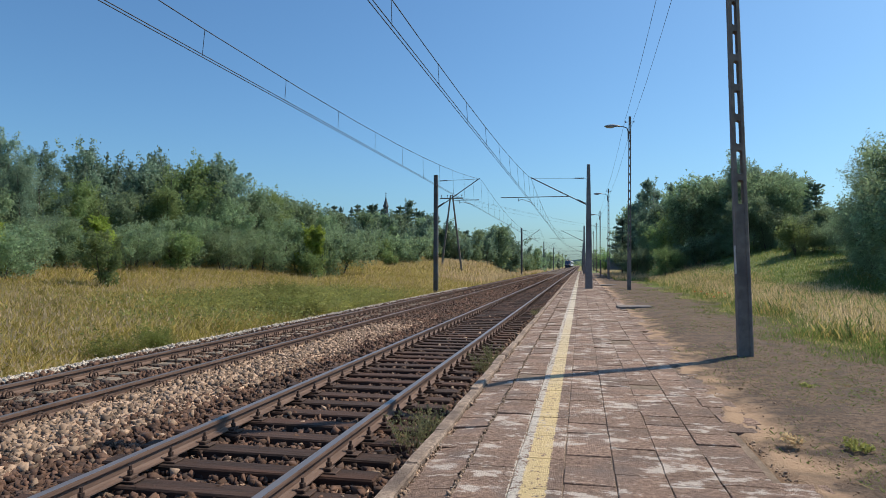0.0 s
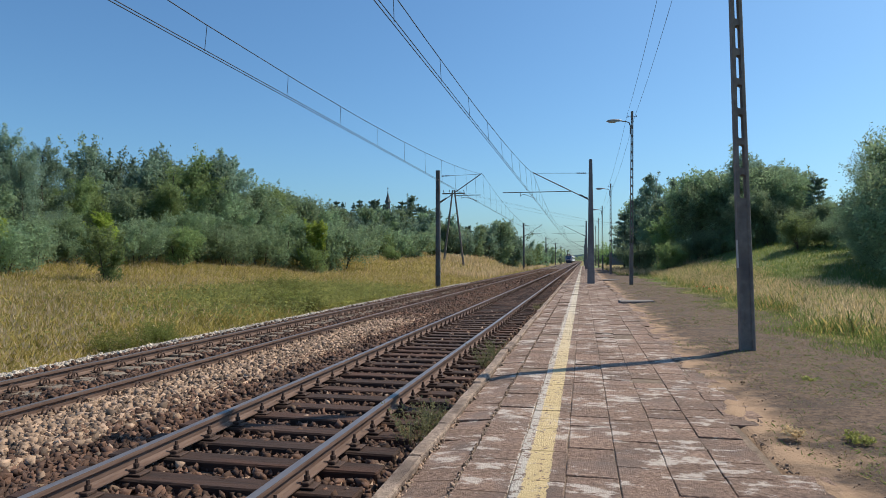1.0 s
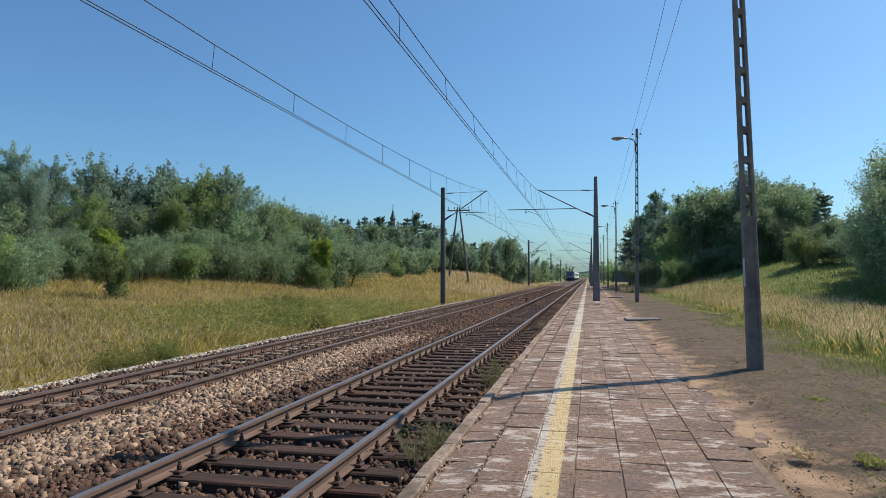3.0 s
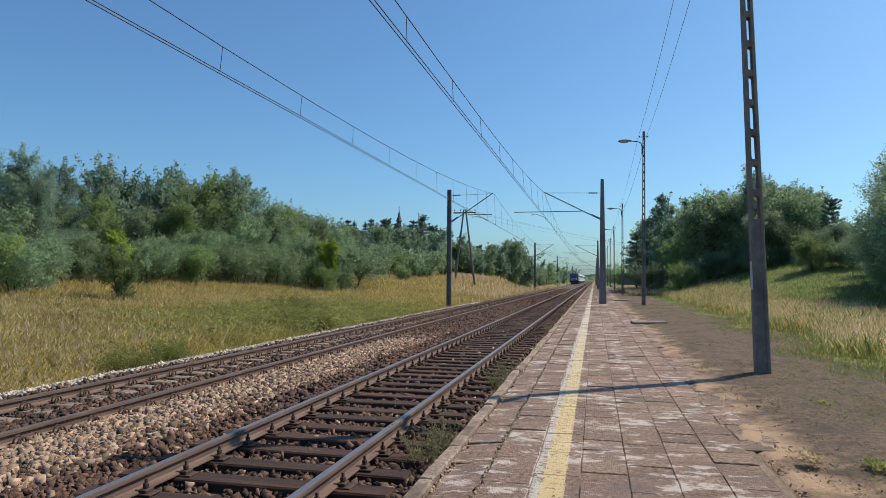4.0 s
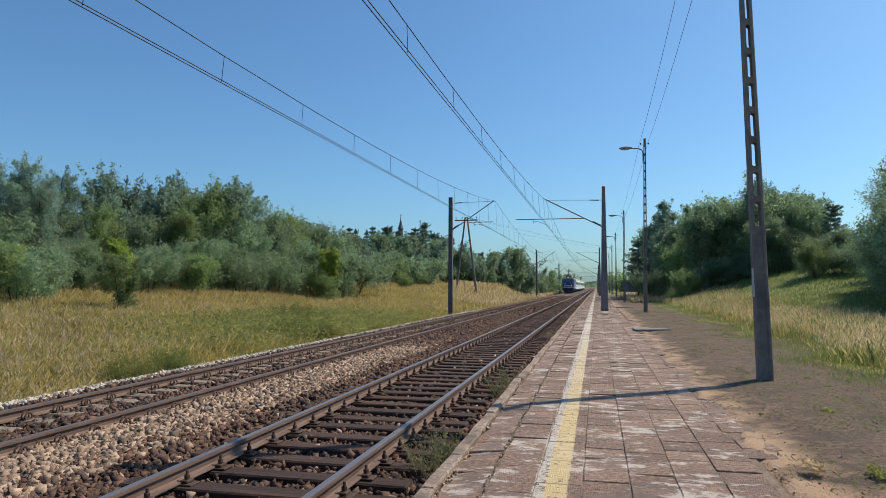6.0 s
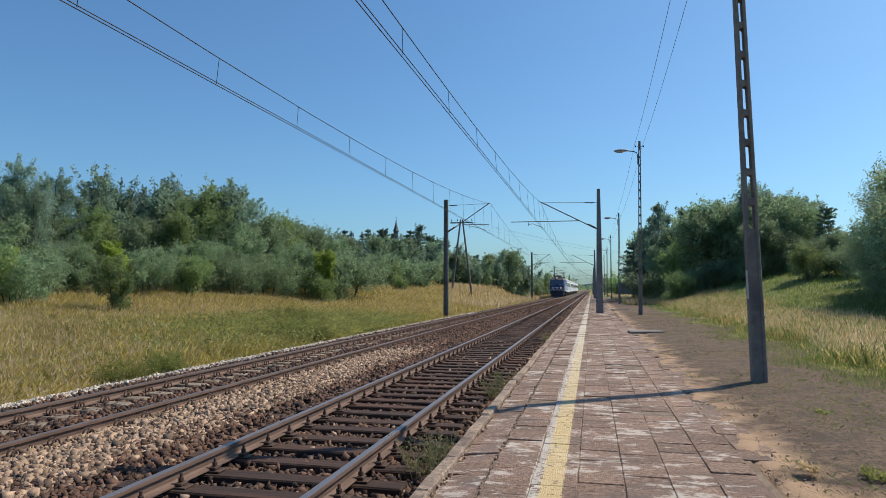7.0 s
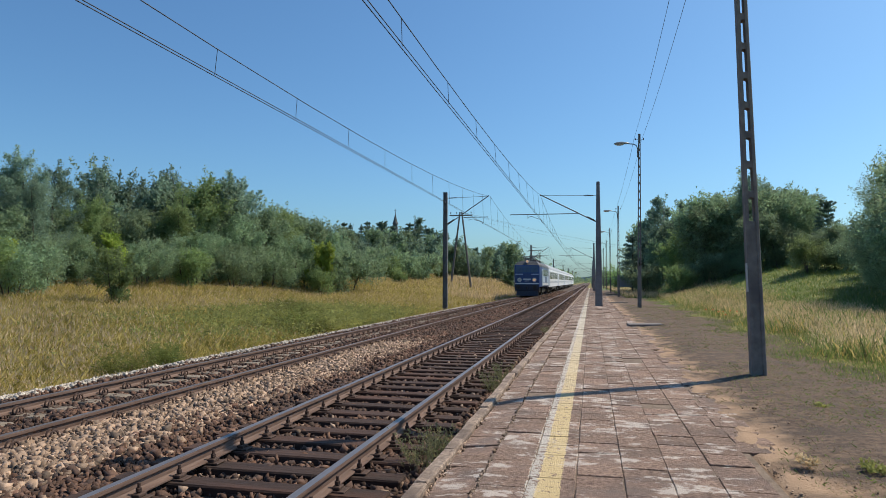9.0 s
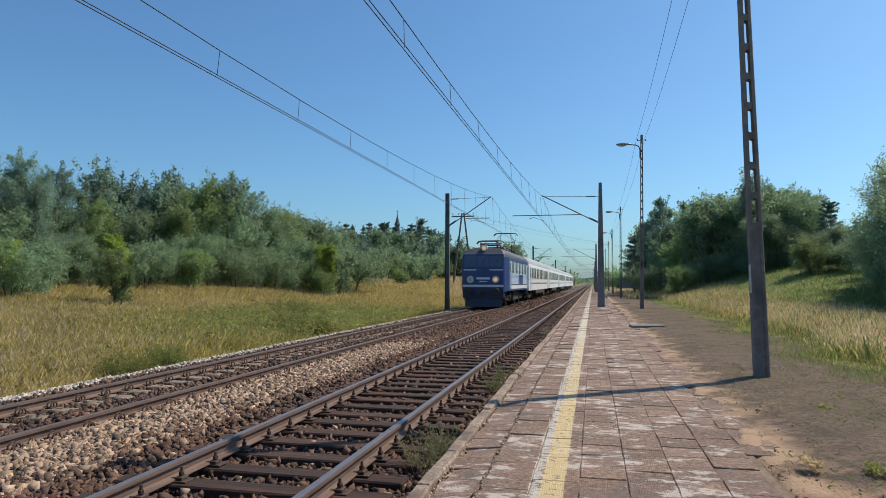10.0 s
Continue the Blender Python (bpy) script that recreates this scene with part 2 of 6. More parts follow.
# ---- ballast and tracks ----
Y0, Y1 = -25.0, 900.0
prof = [(-9.75, -0.80), (-9.05, -0.38), (-8.6, -0.30), (-7.6, -0.295), (-7.42, -0.33), (-7.0, -0.33), (-6.62, -0.29), (-6.08, -0.29), (-5.92, -0.30), (-5.1, -0.27), (-4.65, -0.31), (-4.2, -0.375), (-1.6, -0.375), (-1.28, -0.38), (-1.28, -0.9)]
bed_ys = list(np.arange(Y0, 40, 1.0)) + list(np.arange(40, 200, 8)) + [250, 350, 500, 700, 900]
v, f = [], []
for j, yy in enumerate(bed_ys):
    for i, (px, pz) in enumerate(prof):
        v.append((px, yy, pz - 0.02 + (0.012 * math.sin(yy * 1.9 + i * 2.2) if 0 < i < 14 else 0)))
        if i and j:
            k = len(prof)
            f.append(((j - 1) * k + i - 1, (j - 1) * k + i, j * k + i, j * k + i - 1))
bed = arrays("ballast_bed", v, f, M_BED)
tagged(bed, "brown crushed stone bed under two railway tracks", "ballast", kind="structure")

RAIL_PROFILE = [(-0.0335, 0.0), (0.0335, 0.0), (0.035, -0.012), (0.034, -0.036), (0.009, -0.052), (0.0075, -0.11), (0.02, -0.128), (0.0625, -0.138), (0.0625, -0.149),
                (-0.0625, -0.149), (-0.0625, -0.138), (-0.02, -0.128), (-0.0075, -0.11), (-0.009, -0.052), (-0.034, -0.036), (-0.035, -0.012)]


def rail(parent, x, top_mat):
    bm = bmesh.new()
    for a, b in ((Y0, 12.03), (12.036, Y1)):
        loft(bm, [[(x + px, yy, RAIL + pz) for px, pz in RAIL_PROFILE] for yy in (a, b)])
    bmesh.ops.recalc_face_normals(bm, faces=bm.faces)
    for fc in bm.faces:
        if fc.normal.z > 0.3 and fc.calc_center_median().z > RAIL - 0.02:
            fc.material_index = 1
    return part("rail", bm, [M_RAIL, top_mat], parent)


def wooden_sleeper():
    bm = bmesh.new()
    box(bm, -1.28, 1.28, -0.125, 0.125, -0.15, 0, 0.015)
    for vert in bm.verts:
        vert.co += Vector((0, 0.006 * noise.noise(vert.co * 9), 0.006 * noise.noise(vert.co * 7)))
    return bm


def concrete_sleeper():
    bm = bmesh.new()
    rings = []
    for sx, h, w in ((-1.25, -0.02, 0.12), (-1.05, 0.0, 0.13), (-0.3, 0.0, 0.125), (-0.15, -0.045, 0.11), (0.15, -0.045, 0.11), (0.3, 0.0, 0.125), (1.05, 0.0, 0.13), (1.25, -0.02, 0.12)):
        rings.append([(sx, -w - 0.02, -0.18), (sx, w + 0.02, -0.18), (sx, w, h - 0.015), (sx, w - 0.015, h), (sx, -w + 0.015, h), (sx, -w, h - 0.015)])
    loft(bm, rings)
    bmesh.ops.recalc_face_normals(bm, faces=bm.faces)
    return bm


def base_plate():
    bm = bmesh.new()
    box(bm, -0.17, 0.17, -0.075, 0.075, 0, 0.016, 0.004)
    return bm


def clamp():
    bm = bmesh.new()
    box(bm, -0.035, 0.035, -0.055, 0.055, 0.016, 0.046, 0.006)
    return bm


def bolt():
    """Bolt with its nut, turned as one profile."""
    bm = bmesh.new()
    loft(bm, [[(r * math.cos(k * math.pi / 3), r * math.sin(k * math.pi / 3), z) for k in range(6)] for r, z in ((0.014, 0.03), (0.014, 0.055), (0.026, 0.055), (0.026, 0.085), (0.014, 0.085), (0.014, 0.125))])
    return bm


def clip_seat():
    bm = bmesh.new()
    box(bm, -0.14, 0.14, -0.05, 0.05, -0.012, 0.012, 0.005)
    return bm


def spring_clip():
    bm = bmesh.new()
    pts = [(-0.03, 0.058 * math.cos(radians(d)), 0.035 + 0.062 * math.sin(radians(d))) for d in range(-20, 201, 22)]
    bent_bar(bm, pts + [(p[0] + 0.055, p[1], p[2] - 0.01) for p in pts[::-1]], 0.012, 5)
    return bm


def track(name, x, label, sleeper_bm, plate_bm, pieces, sleeper_mat, top_mat, start, step, z_sleeper, z_fast):
    """pieces: (name, bmesh, offset) of what holds the rail on both sides of each plate."""
    tr = empty(name, label=label, category="railway track", group="railway tracks")
    rail(tr, x - 0.751, top_mat)
    rail(tr, x + 0.751, top_mat)

    def mesh_of(nm, bm, mat):
        me = bpy.data.meshes.new(nm)
        bm.to_mesh(me)
        bm.free()
        me.materials.append(mat)
        return me

    s_mesh, p_mesh = mesh_of("sleeper", sleeper_bm, sleeper_mat), mesh_of("base_plate", plate_bm, M_IRON)
    held = [(nm, mesh_of(nm, bm, M_IRON), off) for nm, bm, off in pieces]
    rng = random.Random(4)
    k0 = int((start + 6) / step)
    far_v, far_f, fas_v, fas_f = [], [], [], []

    def joined(me, m):
        n = len(fas_v)
        fas_v.extend(tuple(m @ w.co) for w in me.vertices)
        fas_f.extend(tuple(i + n for i in p.vertices) for p in me.polygons)

    for k in range(-k0, 1200):
        y = start + k * step
        if y > 420:
            break
        m = pose(x + rng.uniform(-0.02, 0.02), y + rng.uniform(-0.015, 0.015), z_sleeper + rng.uniform(-0.006, 0.004), 0, rng.uniform(-0.3, 0.3), rng.uniform(-0.7, 0.7))
        if k < 125:
            sharing("sleeper", s_mesh, tr, m)
            for side in (-0.751, 0.751):
                mf = pose(x + side, y, z_fast)
                near = 2.0 < y < 24
                plate = sharing("base_plate", p_mesh, tr, mf) if near else joined(p_mesh, mf)
                for nm, me, off in held:
                    for s in (-1, 1):
                        mh = pose(s * off, 0, 0, 0, 0, 0 if s > 0 else 180)
                        if near:
                            sharing(nm, me, plate, mh)
                        else:
                            joined(me, mf @ mh)
        else:
            n = len(far_v)
            for dz in (-0.12, 0.0):
                far_v += [(x - 1.28, y - 0.125, z_sleeper + dz), (x + 1.28, y - 0.125, z_sleeper + dz), (x + 1.28, y + 0.125, z_sleeper + dz), (x - 1.28, y + 0.125, z_sleeper + dz)]
            far_f += [(n + 4, n + 5, n + 6, n + 7), (n, n + 1, n + 5, n + 4), (n + 1, n + 2, n + 6, n + 5), (n + 3, n, n + 4, n + 7)]
    tagged(arrays("far_sleeper_rest", far_v, far_f, sleeper_mat, tr), kind="stuff")
    tagged(arrays("far_fastening_rest", fas_v, fas_f, M_IRON, tr), kind="stuff")
    return tr


track("railway_track", NEAR, "railway track with rusty bolted rails on dark wooden sleepers", wooden_sleeper(), base_plate(), [("clamp", clamp(), 0.085), ("bolt", bolt(), 0.082)], M_SLEEPER, M_RAILTOP, 6.47, 0.548, RAIL - 0.168, RAIL - 0.165)
track("railway_track", FAR, "railway track with clipped rails on pale concrete sleepers", concrete_sleeper(), clip_seat(), [("spring_clip", spring_clip(), 0.105)], M_CONC_SLEEPER, M_RAILTOP_DULL, 7.41, 0.525, RAIL - 0.155, RAIL - 0.15)


def stones(name, x0, x1, y0, y1, count, size, z_at, mat, seed, bias=1.6, label=""):
    """Loose angular stones, thicker towards the near end."""
    rng = np.random.default_rng(seed)
    bv = np.array([(sx, sy, sz) for sz in (-1, 1) for sy in (-1, 1) for sx in (-1, 1)]) * 0.72
    bf = np.array([(0, 2, 3), (0, 3, 1), (4, 5, 7), (4, 7, 6), (0, 1, 5), (0, 5, 4), (2, 6, 7), (2, 7, 3), (0, 4, 6), (0, 6, 2), (1, 3, 7), (1, 7, 5)])
    n = count
    px = rng.uniform(x0, x1, n)
    py = y0 + (y1 - y0) * rng.uniform(0, 1, n) ** bias
    s = size * rng.uniform(0.55, 1.35, n) * (1 + 0.012 * np.clip(py - 15, 0, 25))
    shape = rng.uniform(0.45, 1.25, (n, 1, 3)) * s[:, None, None]
    w = (bv[None] + rng.uniform(-0.6, 0.6, (n, 8, 3))) * shape
    a = rng.uniform(0, 2 * math.pi, n)
    b = rng.uniform(-1.5, 1.5, n)
    ca, sa, cb, sb = np.cos(a), np.sin(a), np.cos(b), np.sin(b)
    y2, z2 = w[..., 1] * cb[:, None] - w[..., 2] * sb[:, None], w[..., 1] * sb[:, None] + w[..., 2] * cb[:, None]
    x3, y3 = w[..., 0] * ca[:, None] - y2 * sa[:, None], w[..., 0] * sa[:, None] + y2 * ca[:, None]
    pz = z_at(px) + rng.uniform(-0.25, 0.45, n) * s
    v = np.stack([x3 + px[:, None], y3 + py[:, None], z2 + pz[:, None]], -1).reshape(-1, 3)
    faces = (bf[None] + 8 * np.arange(n)[:, None, None]).reshape(-1, 3)
    me = bpy.data.meshes.new(name)
    me.vertices.add(len(v))
    me.vertices.foreach_set("co", v.astype(np.float32).ravel())
    me.loops.add(faces.size)
    me.loops.foreach_set("vertex_index", faces.astype(np.int32).ravel())
    me.polygons.add(len(faces))
    me.polygons.foreach_set("loop_start", np.arange(0, faces.size, 3, dtype=np.int32))
    me.update(calc_edges=True)
    me.materials.append(mat)
    return tagged(new(name, me), label, "ballast stones", kind="stuff")


def bed_z(x):
    return np.interp(x, [p[0] for p in prof], [p[1] for p in prof])


stones("ballast_stones", -4.35, -1.32, 2.6, 40, 21000, 0.036, bed_z, M_STONE, 1, label="rust-brown crushed stones between wooden sleepers")
stones("ballast_stones", -5.0, -4.05, 2.6, 40, 11500, 0.036, bed_z, M_STONE, 2, label="rust-brown crushed stones beside the track")
stones("ballast_stones", -5.93, -4.66, 2.6, 19.5, 15000, 0.036, bed_z, M_STONE_PALE, 3, bias=1.4, label="fresh pale beige crushed stones between the tracks")
stones("ballast_stones", -5.93, -4.7, 18.5, 45, 3500, 0.045, bed_z, M_STONE, 7, label="brown crushed stones between the tracks")
stones("ballast_stones", -7.5, -5.95, 4, 40, 9500, 0.034, bed_z, M_STONE, 5, label="dark brown stones between concrete sleepers")
stones("ballast_stones", -8.45, -7.5, 5, 45, 5500, 0.033, bed_z, M_STONE, 10, label="dark brown stones beside the farther rail")
stones("ballast_stones", -8.0, -1.5, 38, 120, 9000, 0.055, bed_z, M_STONE, 12, bias=1.3, label="brown crushed stones further along the tracks")
stones("ballast_stones", -7.9, -1.4, -12, 2.7, 4500, 0.05, bed_z, M_STONE, 13, bias=1.0, label="brown crushed stones behind the viewpoint")
stones("ballast_stones", -9.3, -8.35, 5, 50, 11000, 0.025, bed_z, M_STONE_WHITE, 4, label="whitish stones along the outer ballast shoulder")
stones("ballast_stones", -5.0, -1.4, 2.6, 24, 900, 0.04, bed_z, M_STONE_PALE, 6, label="single pale stones among the brown ballast")

# ---- platform ----


def slab_material():
    m = material("platform_slab", (0.125, 0.074, 0.053), (0.38, 0.258, 0.19), 26, 0.92, bump=1.0, fine=90, third=(0.17, 0.125, 0.105), third_scale=1.6, third_amount=0.5, vary=0.2)
    n, l = m.node_tree.nodes, m.node_tree.links
    b = n["Principled BSDF"]
    base = b.inputs["Base Color"].links[0].from_socket
    g = n.new("ShaderNodeNewGeometry")
    sep = n.new("ShaderNodeSeparateXYZ")
    l.new(g.outputs["Position"], sep.inputs[0])
    wob = n.new("ShaderNodeTexNoise")
    wob.inputs["Scale"].default_value, wob.inputs["Detail"].default_value, wob.inputs["Roughness"].default_value = 16, 9, 0.75
    l.new(g.outputs["Position"], wob.inputs["Vector"])

    def math_node(op, a, c):
        k = n.new("ShaderNodeMath")
        k.operation = op
        for sock, v in zip(k.inputs, (a, c)):
            if isinstance(v, (int, float)):
                sock.default_value = v
            else:
                l.new(v, sock)
        return k.outputs[0]

    x = math_node("ADD", sep.outputs[0], math_node("MULTIPLY", math_node("SUBTRACT", wob.outputs["Fac"], 0.5), 0.11))
    # lime bloom in ragged patches that run across the slabs
    mp = n.new("ShaderNodeMapping")
    mp.inputs["Scale"].default_value = (0.75, 1.35, 1)
    l.new(g.outputs["Position"], mp.inputs[0])
    blo = n.new("ShaderNodeTexNoise")
    blo.inputs["Scale"].default_value, blo.inputs["Detail"].default_value, blo.inputs["Roughness"].default_value = 4.2, 10, 0.74
    l.new(mp.outputs[0], blo.inputs["Vector"])
    r = n.new("ShaderNodeMapRange")
    r.inputs["From Min"].default_value, r.inputs["From Max"].default_value, r.inputs["To Max"].default_value = 0.545, 0.60, 0.85
    big = n.new("ShaderNodeTexNoise")
    big.inputs["Scale"].default_value, big.inputs["Detail"].default_value = 1.1, 3
    l.new(g.outputs["Position"], big.inputs["Vector"])
    l.new(math_node("ADD", blo.outputs["Fac"], math_node("MULTIPLY", math_node("SUBTRACT", big.outputs["Fac"], 0.5), 0.45)), r.inputs["Value"])
    k = n.new("ShaderNodeMix")
    k.data_type = "RGBA"
    l.new(r.outputs[0], k.inputs["Factor"])
    l.new(base, k.inputs["A"])
    k.inputs["B"].default_value = (0.60, 0.53, 0.465, 1)
    base = k.outputs["Result"]
    for lo, hi, col, wear in ((-0.475, -0.385, (0.60, 0.56, 0.50), 0.47), (-0.395, -0.225, (0.70, 0.545, 0.28), 0.435)):
        inside = math_node("MULTIPLY", math_node("GREATER_THAN", x, lo), math_node("LESS_THAN", x, hi))
        worn = math_node("GREATER_THAN", wob.outputs["Fac"], wear)
        k = n.new("ShaderNodeMix")
        k.data_type = "RGBA"
        l.new(math_node("MULTIPLY", math_node("MULTIPLY", inside, worn), 0.85), k.inputs["Factor"])
        l.new(base, k.inputs["A"])
        k.inputs["B"].default_value = (*col, 1)
        # yellow band only: mixed towards off-white further along the platform
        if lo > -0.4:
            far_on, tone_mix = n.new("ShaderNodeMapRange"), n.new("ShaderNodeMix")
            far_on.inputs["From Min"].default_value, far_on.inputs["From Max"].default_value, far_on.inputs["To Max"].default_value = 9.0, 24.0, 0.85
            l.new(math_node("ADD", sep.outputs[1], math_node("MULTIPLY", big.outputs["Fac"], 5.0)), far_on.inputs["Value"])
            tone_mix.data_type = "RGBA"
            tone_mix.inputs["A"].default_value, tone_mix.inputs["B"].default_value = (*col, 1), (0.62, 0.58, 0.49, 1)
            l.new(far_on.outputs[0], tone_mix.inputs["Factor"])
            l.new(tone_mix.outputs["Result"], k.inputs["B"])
        base = k.outputs["Result"]
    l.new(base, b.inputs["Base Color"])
    return m


M_SLAB = slab_material()
PLAT_END = 160.0
bm = bmesh.new()
box(bm, EDGE + 0.05, EDGE + 0.46, -15, PLAT_END, -0.9, -0.085)
box(bm, EDGE + 0.46, 1.33, -15, PLAT_END, -0.9, -0.013)
platform = part("platform", bm, material("joint_sand", (0.12, 0.085, 0.06), (0.24, 0.18, 0.13), 9, 0.95, bump=0.6))
tagged(platform, "low station platform paved with worn reddish concrete slabs", "platform", kind="structure")

SLAB = 0.349
bm = bmesh.new()
box(bm, -0.1712, 0.1712, -0.1728, 0.1728, -0.055, 0, 0.005)
slab_mesh = bpy.data.meshes.new("slab")
bm.to_mesh(slab_mesh)
bm.free()
slab_mesh.materials.append(M_SLAB)
slab_v = np.array([w.co for w in slab_mesh.vertices])
slab_f = [tuple(p.vertices) for p in slab_mesh.polygons]
plain_v = [(sx * 0.171, sy * 0.1725, z) for z in (-0.05, 0.0) for sx, sy in ((-1, -1), (1, -1), (1, 1), (-1, 1))]
plain_f = [(4, 5, 6, 7), (0, 1, 5, 4), (1, 2, 6, 5), (2, 3, 7, 6), (3, 0, 4, 7)]
rng = random.Random(11)
far_v, far_f = [], []
row0 = -42
for k in range(row0, int((PLAT_END - 0.3) / SLAB)):
    for c in range(8):
        shift = (0.0, 0.13, 0.05, 0.2, 0.11, 0.3, 0.02, 0.16)[c]
        x, y = EDGE + 0.128 + (c + 0.5) * SLAB + rng.uniform(-0.004, 0.004), k * SLAB + shift
        if c == 7:
            x += rng.uniform(-0.05, 0.03)
            if rng.random() < 0.08:
                continue
        sag = -0.03 if c == 0 else 0.0
        sink = sag + rng.gauss(0, 0.0035) - (rng.random() < 0.05) * 0.012
        m = pose(x, y, sink - 0.002, rng.gauss(0, 0.55), rng.gauss(0, 0.4) - (5.0 + rng.gauss(0, 1.5) if c == 0 else 0), rng.gauss(0, 0.6))
        if 2.6 < y < 15.4:
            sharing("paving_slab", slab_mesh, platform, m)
        else:
            n = len(far_v)
            sv, sf = (slab_v.tolist(), slab_f) if 0 < y < 32 else (plain_v, plain_f)
            far_v += [tuple(m @ Vector(q)) for q in sv]
            far_f += [tuple(i + n for i in q) for q in sf]
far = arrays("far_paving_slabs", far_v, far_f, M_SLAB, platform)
tagged(far, kind="stuff")
# edge stones, one after the other
bm = bmesh.new()
box(bm, -0.058, 0.058, -0.496, 0.496, -0.5, 0, 0.014)
bmesh.ops.subdivide_edges(bm, edges=[e for e in bm.edges if abs(e.verts[0].co.y - e.verts[1].co.y) > 0.5], cuts=4)
for vert in bm.verts:
    vert.co += Vector((0.012 * noise.noise(vert.co * 5), 0, 0.012 * noise.noise(vert.co * 6)))
kerb_mesh = bpy.data.meshes.new("edge_stone")
bm.to_mesh(kerb_mesh)
bm.free()
kerb_mesh.materials.append(M_KERB)
for k in range(-12, int(PLAT_END)):
    sharing("edge_stone", kerb_mesh, platform, pose(EDGE + 0.06 + rng.gauss(0, 0.008), k + 0.3, -0.004 + rng.gauss(0, 0.006), 0, rng.gauss(0, 0.8), rng.gauss(0, 0.4)))

# rubble in the open joints along the edge
rubble = stones("joint_rubble", -1.20, -1.13, 2.6, 30, 1500, 0.013, lambda x: -0.055 + 0 * x, M_STONE_PALE, 21, label="crumbled mortar and dry bits along the platform edge")
stones("joint_rubble", -0.845, -0.80, 2.6, 30, 1500, 0.010, lambda x: -0.012 + 0 * x, M_STONE_PALE, 22, label="crumbled mortar in the raised paving joint")
stones("joint_rubble", 1.34, 1.52, 2.6, 30, 1500, 0.008, lambda x: -0.01 + 0 * x, M_STONE_PALE, 23, label="crumbled sandy rubble along the paving's back edge")

# ---- poles, masts and wires ----


def slotted_pole(height=9.75):
    """Tapered concrete pole: two flanges joined by a web that is pierced by long slots above head height."""
    bm = bmesh.new()
    w0, w1, d0, d1 = 0.107, 0.063, 0.10, 0.075

    def half(z):
        return w0 + (w1 - w0) * min(z / height, 1.0)

    def deep(z):
        return d0 + (d1 - d0) * min(z / height, 1.0)

    fl = 0.05
    for s in (-1, 1):
        rings = []
        for z in (-0.6, 0.0, 2.9, height):
            h, d = half(max(z, 0)), deep(max(z, 0))
            c = 0.012
            pts = [(s * h, -d + c), (s * (h - c), -d), (s * (h - fl), -d), (s * (h - fl), d), (s * (h - c), d), (s * h, d - c)]
            rings.append([(px, py, z) for px, py in (pts if s > 0 else pts[::-1])])
        loft(bm, rings)
    # the web, nearly flush with the flanges, and its slots with rounded ends
    z, gap, pitch = 2.36, 0.372, 0.467
    spans = [(-0.6, z, False, True)]
    while z < height - 0.9:
        spans.append((z + gap, z + pitch, True, True))
        z += pitch
    spans.append((z + gap, height, True, False))
    for lo, hi, round_lo, round_hi in spans:
        w = half(max(lo, 0)) - fl + 0.003
        arc = [(w * math.cos(q), 0.04 * (1 - math.sin(q))) for q in [k * math.pi / 8 for k in range(9)]]
        top = [(w, hi + 0.04)] + [(x, hi + d) for x, d in arc[1:-1]] + [(-w, hi + 0.04)] if round_hi else [(w, hi), (-w, hi)]
        low = [(-w, lo - 0.04)] + [(-x, lo - d) for x, d in arc[1:-1]] + [(w, lo - 0.04)] if round_lo else [(-w, lo), (w, lo)]
        outline = low + top
        dd = deep(max(hi, 0)) - 0.012
        loft(bm, [[(x, -dd, zz) for x, zz in outline], [(x, dd, zz) for x, zz in outline]])
    bmesh.ops.recalc_face_normals(bm, faces=bm.faces)
    return bm


def lamp_on_arm(thing):
    """Curved arm with an oval lamp head over the platform."""
    bm = bmesh.new()
    pts = [(-0.1, -0.13, 8.45), (-0.1, -0.13, 8.9), (-0.16, -0.13, 9.08), (-0.32, -0.13, 9.16), (-0.62, -0.13, 9.2)]
    bent_bar(bm, pts, 0.03, 8)
    part("lamp_arm", bm, M_STEEL, thing)
    bm = bmesh.new()
    rings = []
    for x, w, hgt in ((-0.55, 0.05, 0.05), (-0.7, 0.09, 0.09), (-0.95, 0.15, 0.13), (-1.2, 0.15, 0.11), (-1.36, 0.09, 0.06), (-1.4, 0.03, 0.02)):
        rings.append([(x, -0.13 + w * math.cos(a), 9.2 + hgt * (math.sin(a) if math.sin(a) > 0 else 0.25 * math.sin(a))) for a in [i * math.pi / 6 for i in range(12)]])
    loft(bm, rings)
    bmesh.ops.recalc_face_normals(bm, faces=bm.faces)
    head = part("lamp_head", bm, M_LAMP, thing, "grey oval lamp head", smooth=True)
    bm = bmesh.new()
    bmesh.ops.create_uvsphere(bm, u_segments=14, v_segments=7, radius=1, matrix=Matrix.LocRotScale((-1.08, -0.13, 9.18), None, (0.26, 0.12, 0.08)))
    part("lamp_bowl", bm, M_GLASS_LAMP, head, smooth=True)


def lamp_post(m, label, lamp=True):
    thing = empty("lamp_post" if lamp else "concrete_pole", m, label=label, category="lamp post" if lamp else "pole", group="platform lamp posts" if lamp else "")
    part("shaft", slotted_pole(), M_CONC, thing)
    if lamp:
        lamp_on_arm(thing)
    for s in (-1, 1):
        bm = bmesh.new()
        tube(bm, (s * 0.08, 0, 9.45), (s * 0.22, 0, 9.45), 0.012, seg=6)
        tube(bm, (s * 0.22, 0, 9.42), (s * 0.22, 0, 9.52), 0.035, 0.02, seg=8)
        part("insulator", bm, M_INSUL, thing)
    return thing


